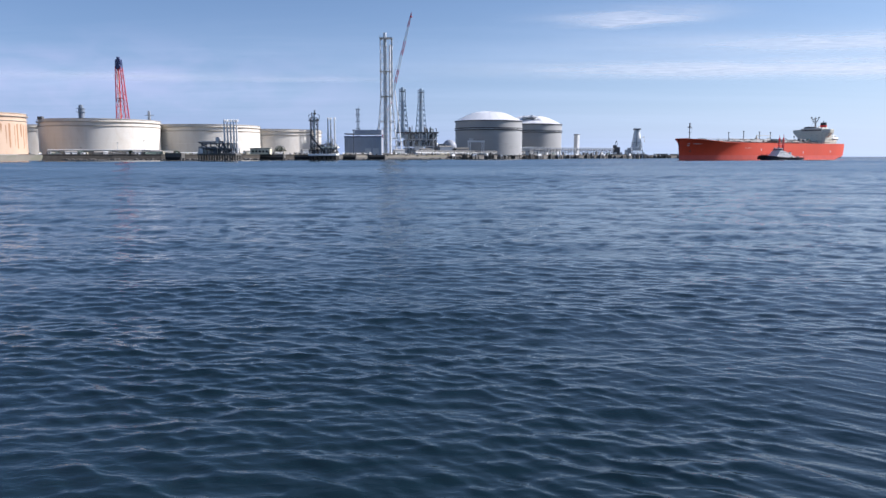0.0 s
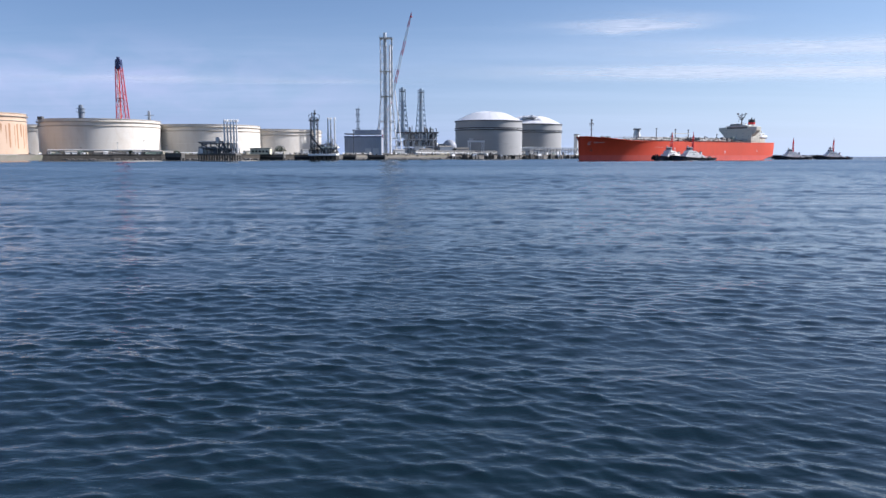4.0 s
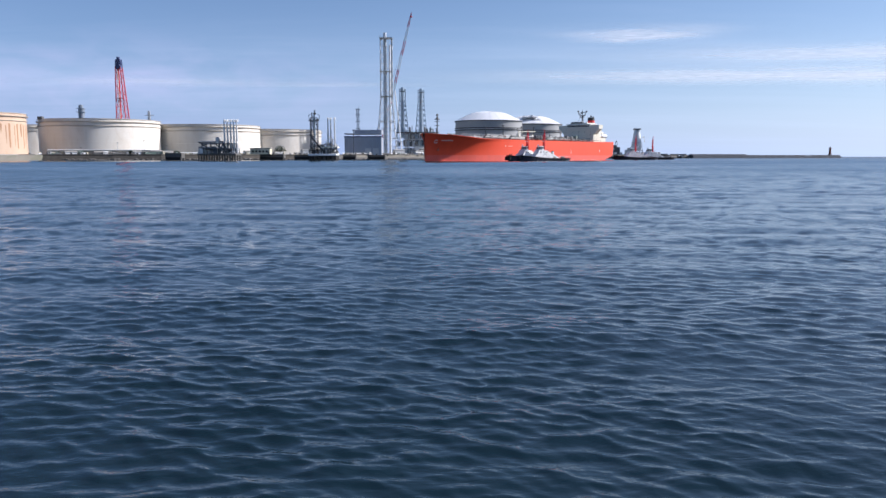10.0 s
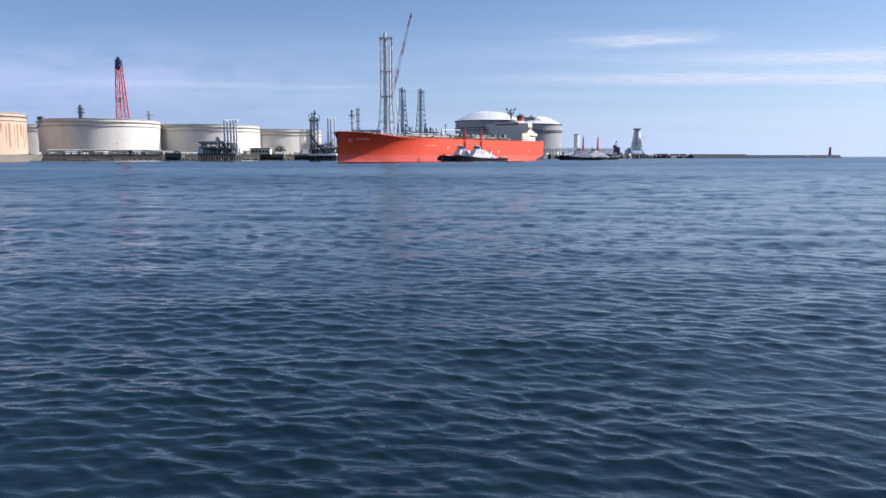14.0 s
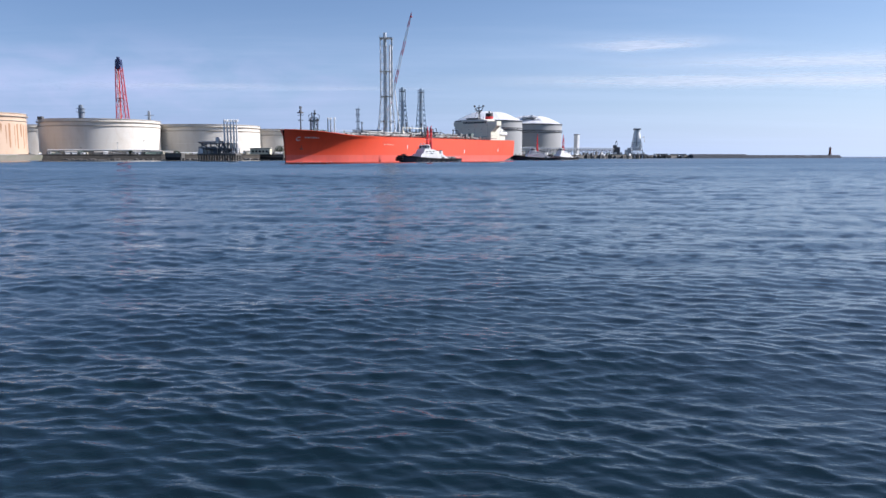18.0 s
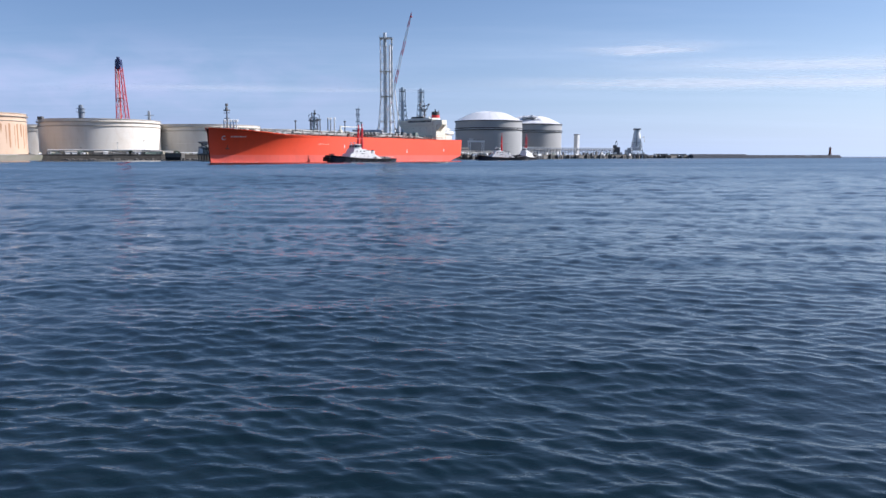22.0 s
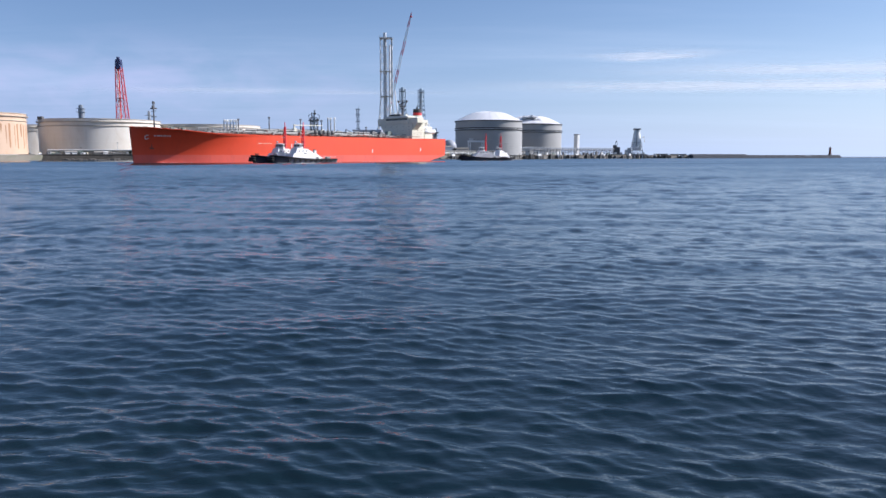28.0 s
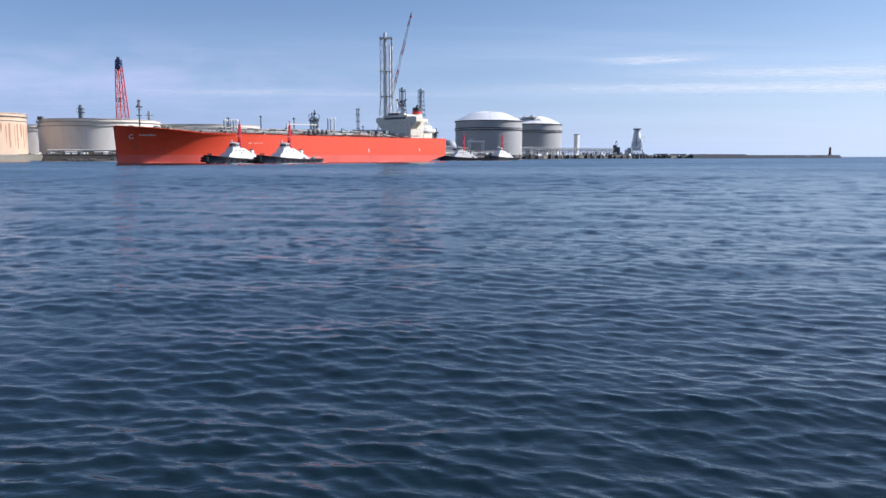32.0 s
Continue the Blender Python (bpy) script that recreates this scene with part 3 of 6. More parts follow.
first = oil_tank("oil_tank", -391, 645, 40, 38.8, M["tank_rust"], "cream oil tank with orange rust runs and white rim bands", stair_side=250)
rust_rng = random.Random(41)
for k in range(12):
    a0 = -48 + k * 6.0 + rust_rng.uniform(-1, 1)
    w, z1 = rust_rng.uniform(0.6, 2.4), 25.5 - rust_rng.uniform(0, 2)
    z0 = z1 - rust_rng.uniform(5, 22)
    rings = [[(40.09 * math.cos(radians(a0 + w * s * i / 3)), 40.09 * math.sin(radians(a0 + w * s * i / 3)), z) for i in range(-2, 3)] for z, s in ((z0, 0.3), (z0 + 1.5, 0.75), ((z0 + z1) / 2, 0.9), (z1, 1.0))]
    part("rust_streak", Geo().loft(rings), M["rust"], first, "brown rust streak on the shell")
oil_tank("oil_tank", -323.8, 735, 53, 36.6, M["tank"], "large cream floating roof oil tank with stained wind girders", stair_side=165)
oil_tank("oil_tank", -243, 800, 53.0, 34.2, M["tank"], "cream oil tank with dark stained top girders", stair_side=150)
oil_tank("oil_tank", -187, 862, 51, 31.7, M["tank"], "pale oil tank with darker bands behind the loading berth", stair_side=150)
oil_tank("oil_tank", -455, 862, 44, 36.8, M["tank"], "shaded tan oil tank seen in the gap between nearer tanks", stair_side=150)


# ---- gas tanks with domed roofs ----
def gas_tank(x, y, r, wall, crown, label):
    t = thing("gas_storage_tank", pose(x, y, 4.6), label, "storage tank", "domed gas tanks")
    h, c = wall - 4.6, crown - 4.6
    n = 9
    for i in range(n):
        z0, z1 = h * i / n, h * (i + 1) / n
        part("shell_course", Geo().lathe([(r - 0.1, z0), (r, z0 + 0.04), (r, z1 - 0.04), (r - 0.1, z1)], 120), M["tank_grey"], t, smooth=True)
    for z, d in ((h - 0.4, 1.1), (h - 9.6, 0.9), (h - 11.6, 0.9)):
        part("ring_girder", Geo().lathe([(r, z - 0.7), (r + d, z - 0.7), (r + d, z + 0.5), (r, z + 0.5)], 120), M["black"] if z < h - 1 else M["steel_dark"], t)
    part("pale_band", Geo().lathe([(r, h - 11.1), (r + 0.35, h - 11.1), (r + 0.35, h - 10.2), (r, h - 10.2)], 120), M["dome"], t)
    prof = [(r * q, h + (c - h) * f) for q, f in ((1, 0), (0.93, 0.13), (0.85, 0.27), (0.77, 0.41), (0.69, 0.55), (0.61, 0.68), (0.54, 0.79), (0.47, 0.87), (0.39, 0.93), (0.3, 0.965), (0.2, 0.985), (0.1, 0.995), (0.0, 1.0))]
    part("dome", Geo().lathe(prof, 96), M["dome"], t, smooth=True)
    for i in range(24):
        a = 2 * math.pi * i / 24
        g = Geo()
        for (r0, z0), (r1, z1) in zip(prof[:-1:2], prof[2::2]):
            g.beam((r0 * math.cos(a), r0 * math.sin(a), z0 + 0.1), (r1 * math.cos(a), r1 * math.sin(a), z1 + 0.1), 0.25)
        part("roof_rib", g, M["white"], t)
    part("crown_platform", Geo().lathe([(3.5, c - 0.6), (3.5, c + 0.8), (0, c + 0.9)], 24), M["white"], t)
    for i in range(40):
        a = 2 * math.pi * i / 40
        part("railing_post", Geo().tube(((r + 0.6) * math.cos(a), (r + 0.6) * math.sin(a), h), ((r + 0.6) * math.cos(a), (r + 0.6) * math.sin(a), h + 1.4), 0.08, n=4), M["white"], t)
    return t


d1 = gas_tank(59, 1003, 43, 48.0, 60.2, "grey domed gas tank with white roof and dark double band")
d2 = gas_tank(129, 1135, 44, 49.0, 61.5, "grey domed gas tank with roof pipework, farther along the quay")


def roof_pipes(t):
    """Crowded pipe decks and stair tower on the roof edge between the two domes."""
    rr = random.Random(6)
    for z, x1 in ((42.0, 19), (46.0, 14), (49.8, 9), (53.0, 5)):
        part("pipe_deck", Geo().slab(-16, -34, z, x1, -20, z + 0.5, 0.1), M["pale_blue"], t)
        for y in (-34, -20):
            part("deck_rail", Geo().path([(-16, y, z + 1.6), (x1, y, z + 1.6)], 0.14, 4), M["steel"], t)
        for k in range(7):
            x = -16 + (x1 + 16) * k / 6
            for y in (-34, -20):
                part("deck_post", Geo().beam((x, y, z - 3.9), (x, y, z), 0.4), M["steel"], t)
        for k in range(9):
            x, y = rr.uniform(-15, x1 - 1), rr.uniform(-33, -21)
            h = rr.uniform(1.5, 3.9)
            m = M[rr.choice(["steel", "pale_blue", "stack_blue", "pipe_pale", "steel"])]
            if k % 3 == 0:
                part("roof_vessel", Geo().tube((x, y, z + 0.5), (x, y, z + h), rr.uniform(0.5, 1.3), n=12), m, t, smooth=True)
            elif k % 3 == 1:
                part("roof_pipe", Geo().path([(x, y, z + 0.5), (x, y, z + h), (x + rr.uniform(-7, 5), y, z + h)], 0.35, 6), m, t)
            else:
                part("roof_brace", Geo().beam((x, -34, z + 0.4), (x + rr.uniform(-4, 4), -34, z + 4.4), 0.35), m, t)
    for i in range(3):
        part("roof_main", Geo().path([(-6 + 2.5 * i, -30, 47 + i), (4 + 2 * i, -22, 52 + i), (10, -8, 57)], 0.5), M["pipe_pale"], t)


roof_pipes(d2)


# ---- tall lattice structures ----
def mast_thing(name, x, y, z, label, cat, group=""):
    return thing(name, pose(x, y, z), label, cat, group)


def flare_stack():
    t = mast_thing("flare_stack", -61.5, 850, 4.6, "very tall grey lattice flare stack with splayed legs", "flare stack")
    hs = [0, 9, 18, 27, 36, 45, 54, 63, 72, 81, 90, 99, 108, 117, 125]
    lattice(t, lambda z: 6.2 if z > 60 else 6.2 + (60 - z) * 0.085, hs, 0.58, M["white"], brace=0.45)
    part("flare_pipe", Geo().tube((-1.4, 0, 0), (-1.4, 0, 131), 2.1, 1.8, 20), M["flare_grey"], t, "grey central stack pipe", True)
    part("flare_pipe", Geo().tube((3.9, -1, 0), (3.9, -1, 118), 1.2, 1.1, 16), M["white"], t, "white riser pipe", True)
    for z in (36, 63, 90, 125):
        part("platform", Geo().slab(-7, -7, z, 7, 7, z + 0.35, 0.1), M["steel"], t)
        part("platform_rail", Geo().path([(-7.5, -7.5, z + 1.6), (7.5, -7.5, z + 1.6), (7.5, 7.5, z + 1.6), (-7.5, 7.5, z + 1.6), (-7.5, -7.5, z + 1.6)], 0.12, 4), M["steel"], t)
    part("raking_leg", Geo().tube((-15.5, -2, 0), (-8.6, -2, 34), 0.6, 0.5, 10), M["white"], t, smooth=True)
    part("raking_leg", Geo().tube((17.0, -2, 0), (9.4, -2, 70), 0.65, 0.5, 10), M["white"], t, smooth=True)
    part("service_ladder", Geo().beam((5.8, -6.6, 60), (5.8, -6.6, 124), 0.3).beam((6.6, -6.6, 60), (6.6, -6.6, 124), 0.3), M["steel_dark"], t)
    for k in range(12):
        part("pipe_clamp", Geo().lathe([(2.3, -0.4), (2.6, -0.3), (2.6, 0.3), (2.3, 0.4)], 16, -1.4, 0), M["steel"], t, at=Matrix.Translation((0, 0, 12 + 9.5 * k)))


def work_rig():
    t = thing("process_plant", pose(-30, 905, 4.6), "grey process platform with two blue-grey stacks in lattice", "plant")
    for x, top in ((-17, 76), (4.5, 74.5)):
        lattice(t, lambda z: 3.4 + max(0, 62 - z) * 0.085, [0, 10, 20, 28, 34, 40, 46, 52, 57, 62, 67, top], 0.5, M["stack_blue"], brace=0.7, cx=x, leg_name="rig_leg")
        part("stack_pipe", Geo().tube((x, 0, 20), (x, 0, top + 2), 2.2, 1.9, 16), M["stack_blue"], t, "blue-grey exhaust stack", True)
        part("stack_platform", Geo().slab(x - 3.6, -3.6, top - 3, x + 3.6, 3.6, top - 2.5, 0.15), M["steel_dark"], t)
    for z, x0, x1 in ((25.5, -25, 25), (17.5, -14, 20), (9.5, -14, 20)):
        part("deck", Geo().slab(x0, -9, z, x1, 9, z + 1.1, 0.1), M["steel_dark"] if z > 20 else M["steel"], t)
    r = random.Random(5)
    for z in (1.0, 10.6, 18.6):
        for k in range(9):
            x = -16 + k * 4.3
            part("module", Geo().slab(x, -7 + r.uniform(-1, 1), z, x + r.uniform(3.4, 4.6), 5, z + r.uniform(4.5, 6.9), 0.1), M[r.choice(["steel_blue", "steel_dark", "pipe_pale", "pipe_grey", "stack_blue", "stack_blue"])], t)
            part("rear_module", Geo().slab(x - 0.5, 6, z, x + 4.5, 11, z + 7.4, 0.1), M[r.choice(["steel_blue", "pipe_grey"])], t)
    for i in range(6):
        x = -14 + i * 6
        part("diagonal_brace", Geo().beam((x, -8.4, 1), (x + 6, -8.4, 17), 0.55).beam((x + 6, -8.4, 1), (x, -8.4, 17), 0.35), M["steel"], t)
        part("diagonal_brace", Geo().beam((x, -8.4, 18), (x + 6, -8.4, 25), 0.45).beam((x + 6, -8.4, 18), (x, -8.4, 25), 0.35), M["steel"], t)
    for x in (-13, -5, 3, 11, 19):
        part("column", Geo().tube((x, -8.2, 0), (x, -8.2, 25.5), 0.5, n=8), M["steel"], t)
    for k in range(6):
        x = -22 + k * 8
        part("vent", Geo().tube((x, r.uniform(-5, 5), 26.6), (x, 0, r.uniform(29, 34)), 0.5, n=8), M["steel"], t)
    for k in range(40):
        x, z0 = r.uniform(-24, 24), r.choice((0, 10.6, 18.6, 26.6, 26.6))
        m = M[r.choice(["steel", "steel_dark", "stack_blue", "pipe_pale", "steel_dark"])]
        y = r.uniform(-10.5, -8.8)
        h = r.uniform(2, 6.5)
        if k % 2:
            part("process_pipe", Geo().path([(x, y, z0), (x, y, z0 + h), (x + r.uniform(-6, 6), y, z0 + h)], r.uniform(0.2, 0.5), 6), m, t)
        else:
            part("vessel", Geo().lathe([(0, 0), (1.1, 0), (1.1, h), (0.6, h + 0.8), (0, h + 0.9)], 12, x, y + 2), m, t, at=Matrix.Translation((0, 0, z0)))
    w = thing("site_hut", pose(-27, 880, 4.6), "white site hut beside the work rig", "hut")
    part("body", Geo().slab(-5, -3, 0, 5, 3, 9, 0.1), M["white"], w)
    part("roof", Geo().slab(-5.4, -3.4, 9, 5.4, 3.4, 9.5, 0.1), M["steel"], w)
    part("door", Geo().box(-1, -3.08, 0, 0.4, -3.0, 2.2), M["steel_blue"], w)


def crane():
    t = thing("crawler_crane", pose(-75.6, 874, 4.6), "crawler crane with long red and white lattice boom", "crane")
    for s in (-1, 1):
        part("track", Geo().slab(-5, s * 3 - 0.8, 0, 5, s * 3 + 0.8, 1.8, 0.4), M["black"], t)
    part("body", Geo().slab(-6, -2.5, 1.9, 4, 2.5, 5, 0.2), M["red"], t)
    part("cab", Geo().slab(1.5, -3.6, 2.2, 4.2, -2.0, 5, 0.15), M["glass"], t)
    p0, p1 = Vector((3.5, 0, 3)), Vector((40.6, 0, 156.5))
    n = 20
    d = (p1 - p0) / n
    ax = Vector((d.z, 0, -d.x)).normalized()
    for i in range(n):
        a, b = p0 + d * i, p0 + d * (i + 1)
        wa = 1.0 * min(1, (i + 0.6) / 3, (n - i) / 2.5)
        wb = 1.0 * min(1, (i + 1.6) / 3, (n - i - 1 + 0.5) / 2.5)
        m = M["boom_red"] if (i // 2) % 2 else M["pale_blue"]
        qa = [a + ax * wa * sx + Vector((0, wa * sy, 0)) for sx, sy in ((-1, -1), (1, -1), (1, 1), (-1, 1))]
        qb = [b + ax * wb * sx + Vector((0, wb * sy, 0)) for sx, sy in ((-1, -1), (1, -1), (1, 1), (-1, 1))]
        for k in range(4):
            part("boom_chord", Geo().beam(qa[k], qb[k], 0.5 if (i // 2) % 2 else 0.3), m, t)
            part("boom_brace", Geo().beam(qa[k], qb[(k + 1) % 4], 0.25), m, t)
    part("pendant", Geo().path([(-4, 0, 12), tuple(p0 + d * 17)], 0.12, 4), M["steel_dark"], t)
    part("a_frame", Geo().path([(-5, 0, 5), (-4, 0, 12), (1, 0, 5)], 0.25, 6), M["red"], t)
    part("hoist_rope", Geo().path([tuple(p1), (40.9, 0, 153)], 0.06, 4), M["steel_dark"], t)
    part("hook_block", Geo().slab(40.4, -0.5, 150.8, 41.4, 0.5, 153, 0.2), M["red"], t)


def red_tower():
    t = thing("chimney_tower", pose(-331, 800, 4.6), "red and white banded lattice chimney tower with dark head", "tower")
    hs = [0, 24, 46, 58, 74, 89]

    def half(z):
        return 2.6 + max(0, 88 - z) * 0.041

    def mid(z):
        return max(0, 88 - z) * 0.033
    lattice(t, half, hs, 0.75, M["tower_red"], brace=0.4, cx=mid)
    part("stack_pipe", Geo().tube((0.2, 0, 0), (-0.4, 0, 90), 0.75, n=14), M["tower_red"], t, "dull red flue pipe", True)
    part("riser_pipe", Geo().tube((-0.6, -1.2, 0), (-0.9, -1.2, 86), 0.4, n=10), M["white"], t, smooth=True)
    lattice(t, lambda z: 2.6 - (z - 88) * 0.05, [89, 93, 96.5], 0.7, M["head_blue"], brace=0.6)
    part("head", Geo().lathe([(1.6, 90), (1.5, 96), (1.7, 97), (1.6, 99.3), (0, 99.4)], 16, -0.2), M["head_blue"], t, "dark blue flare head", True)
    part("shroud", Geo().lathe([(3.4, 87.5), (3.2, 89.5), (2.6, 91)], 16), M["head_blue"], t)
    for z in (58, 24):
        part("platform", Geo().slab(mid(z) - half(z) - 0.6, -half(z) - 0.6, z - 0.2, mid(z) + half(z) + 0.6, half(z) + 0.6, z + 0.3, 0.1), M["tower_red"], t)


def small_masts():
    t = thing("steel_chimney", pose(-374, 805, 4.6), "short dark steel chimney behind the tanks", "chimney")
    part("shaft", Geo().tube((0, 0, 0), (0, 0, 48.5), 3.3, 3.0, 16), M["steel_blue"], t, smooth=True)
    part("cap", Geo().tube((-0.4, 0, 48.5), (-0.4, 0, 51.5), 2.2, n=12), M["steel_blue"], t)
    part("gallery", Geo().slab(-3.9, -3.9, 44, 3.9, 3.9, 44.5, 0.1).slab(-3.7, -3.7, 47.4, 3.7, 3.7, 47.8, 0.1), M["steel_blue"], t)
    t = thing("power_pylon", pose(-342, 905, 4.6), "distant grey lattice power pylon", "pylon")
    lattice(t, lambda z: max(0.8, 3.2 - z * 0.05), [0, 12, 24, 36, 44, 51], 0.5, M["steel"])
    for z in (40, 46):
        part("cross_arm", Geo().beam((-5.5, 0, z), (5.5, 0, z), 0.6), M["steel"], t)
    t = thing("lattice_mast", pose(-99, 905, 4.6), "slim grey lattice mast behind a low tank", "mast")
    lattice(t, lambda z: 1.3, [0, 10, 20, 30, 38, 46, 53], 0.4, M["steel_blue"], brace=0.6)
    for z in (30, 38, 46, 52.5):
        part("platform", Geo().slab(-2.6, -2.6, z, 2.6, 2.6, z + 0.9, 0.1), M["steel_blue"], t)
    part("antenna", Geo().tube((0.6, 0, 53), (0.6, 0, 57), 0.2, n=6), M["steel_blue"], t)
    t = thing("warehouse", pose(-82, 806, 4.6), "pale grey warehouse with blue stripe below a stepped roof", "building")
    part("wall", Geo().slab(-19, -12, 0, 19, 12, 19.4, 0.15), M["shed_blue"], t)
    part("eaves_stripe", Geo().slab(-19.2, -12.25, 18.2, 19.2, 12.25, 19.3, 0.1), M["navy"], t, "dark blue eaves stripe")
    part("roof", Geo().slab(-19, -12, 21.2, 19, 12, 22.2, 0.1), M["shed_blue"], t)
    part("roof_house", Geo().slab(-9, -10, 22.2, 19, 10, 25.8, 0.15), M["shed_blue"], t, "raised roof block")
    for i in range(9):
        part("wall_panel", Geo().slab(-18.4 + 4.1 * i, -12.12, 0.4, -14.8 + 4.1 * i, -11.98, 18.8, 0.04), M["shed_blue"], t)
    part("door", Geo().box(2, -12.2, 0, 8, -12.1, 7), M["steel"], t)
    part("door", Geo().box(10, -12.2, 0, 16, -12.1, 7), M["steel"], t)
    t = thing("vent_stack", pose(207, 1200, 4.6, 0, 0, 52), "white rectangular vent stack behind the trestle", "stack")
    part("shaft", Geo().slab(-3.2, -3.2, 0, 3.2, 3.2, 31, 0.2), M["white"], t)
    part("cap", Geo().slab(-3.7, -3.7, 31, 3.7, 3.7, 32.4, 0.2), M["pipe_grey"], t)
    part("cladding_strip", Geo().box(-0.8, -3.35, 1, 0.8, -3.22, 30), M["steel"], t)


# ---- loading berths ----
def berth_platform(x, y, w, arms_x, arm_top, name_label, base="concrete_dark", legs="steel_dark"):
    t = thing("loading_berth", pose(x, y, 0), name_label, "jetty platform", "oil berth platforms")
    part("slab", Geo().slab(-w / 2, -8, 4.2, w / 2, 8, 5.6, 0.15), M[base], t)
    r = random.Random(int(x))
    n = int(w / 4)
    for i in range(n + 1):
        for yy in (-7, 0, 7):
            px = -w / 2 + 0.6 + (w - 1.2) * i / n
            part("pier_leg", Geo().tube((px, yy, -3), (px, yy, 4.2), 0.55, n=10), M[legs if int(px * 3) % 3 else "steel_dark"], t, smooth=True)
    levels = ((9.5, 0.95), (13.2, 0.8))
    for z, k in levels:
        part("deck_level", Geo().box(-w / 2 * k, -6, z, w / 2 * k, 6, z + 0.4), M["steel_blue" if base == "concrete_dark" else "pipe_pale"], t)
        for yy in (-6, 6):
            part("handrail", Geo().path([(-w / 2 * k, yy, z + 1.5), (w / 2 * k, yy, z + 1.5)], 0.1, 4), M["steel"], t)
        m = int(w * k / 3)
        for i in range(m + 1):
            px = -w / 2 * k + w * k * i / m
            part("post", Geo().beam((px, -6, 5.6 if z < 10 else 9.9), (px, -6, z), 0.35), M["steel_dark"], t)
            part("post", Geo().beam((px, 6, 5.6 if z < 10 else 9.9), (px, 6, z), 0.35), M["steel_dark"], t)
    for i in range(8):
        z = r.uniform(6.4, 15)
        part("pipe", Geo().path([(-w / 2, r.uniform(-5, 5), z), (r.uniform(-4, 4), r.uniform(-5, 5), z), (r.uniform(0, w / 2), -5, 6)], 0.45), M[r.choice(["steel", "steel_dark", "pipe_grey"])], t)
    for i in range(7):
        px = r.uniform(-w / 2 + 1, w / 2 - 3)
        part("equipment_box", Geo().slab(px, -4, 5.6, px + r.uniform(1.5, 3), 2, 5.6 + r.uniform(2, 3.6), 0.1), M[r.choice(["steel", "white", "steel_blue", "steel_dark"])], t)
    for ax in arms_x:
        arm = part("loading_arm", Geo().tube((ax, -2, 5.6), (ax, -2, arm_top), 0.55, 0.45, 12), M["white"], t, "white upright loading arm", True)
        part("outer_arm", Geo().path([(ax, -2, arm_top), (ax + 0.4, -3.2, arm_top - 0.8), (ax + 0.9, -3.2, 15)], 0.4), M["white"], arm)
        part("counterweight", Geo().slab(ax - 0.8, -0.8, arm_top - 1.5, ax + 0.8, 1.2, arm_top + 0.4, 0.15), M["white"], arm)
        part("pedestal", Geo().tube((ax, -2, 5.6), (ax, -2, 13.5), 1.0, n=12), M["steel"], arm)
    return t


def berth_gear(t, seed, x0=-3, x1=11.5, top=22, pale=0.35):
    """Crowded loading gear: stepped platforms, valves, riser pipes and rails."""
    r = random.Random(seed)
    for i in range(34):
        x = r.uniform(x0, x1)
        k = 1 - abs(x - (x0 + x1) / 2) / (x1 - x0) * 1.2
        z = 5.6 + (top - 5.6) * k * r.random() ** 0.8
        y = r.uniform(-5.5, 3)
        m = M[r.choice(["cream", "white", "pipe_pale"])] if r.random() > pale else M[r.choice(["steel_dark", "steel_blue", "black"])]
        kind = i % 4
        if kind == 0:
            part("riser_pipe", Geo().path([(x, y, 5.6), (x, y, z + 2), (x + r.uniform(-2.5, 2.5), y, z + 2), (x + r.uniform(-2, 2), y, z)], r.uniform(0.22, 0.42)), m, t)
        elif kind == 1:
            part("gear_platform", Geo().box(x - 1.8, y - 1.5, z, x + 1.8, y + 1.5, z + 0.3), m, t)
            part("gear_post", Geo().beam((x - 1.6, y, 5.6), (x - 1.6, y, z), 0.25).beam((x + 1.6, y, 5.6), (x + 1.6, y, z), 0.25), m, t)
        elif kind == 2:
            part("valve_block", Geo().slab(x - 0.7, y - 0.7, z - 1.6, x + 0.7, y + 0.7, z, 0.15).tube((x, y, 5.6), (x, y, z - 1.5), 0.2, n=6), m, t)
        else:
            part("diagonal_stay", Geo().beam((x, y, 5.6), (x + r.uniform(-5, 5), y, z), 0.28), m, t)


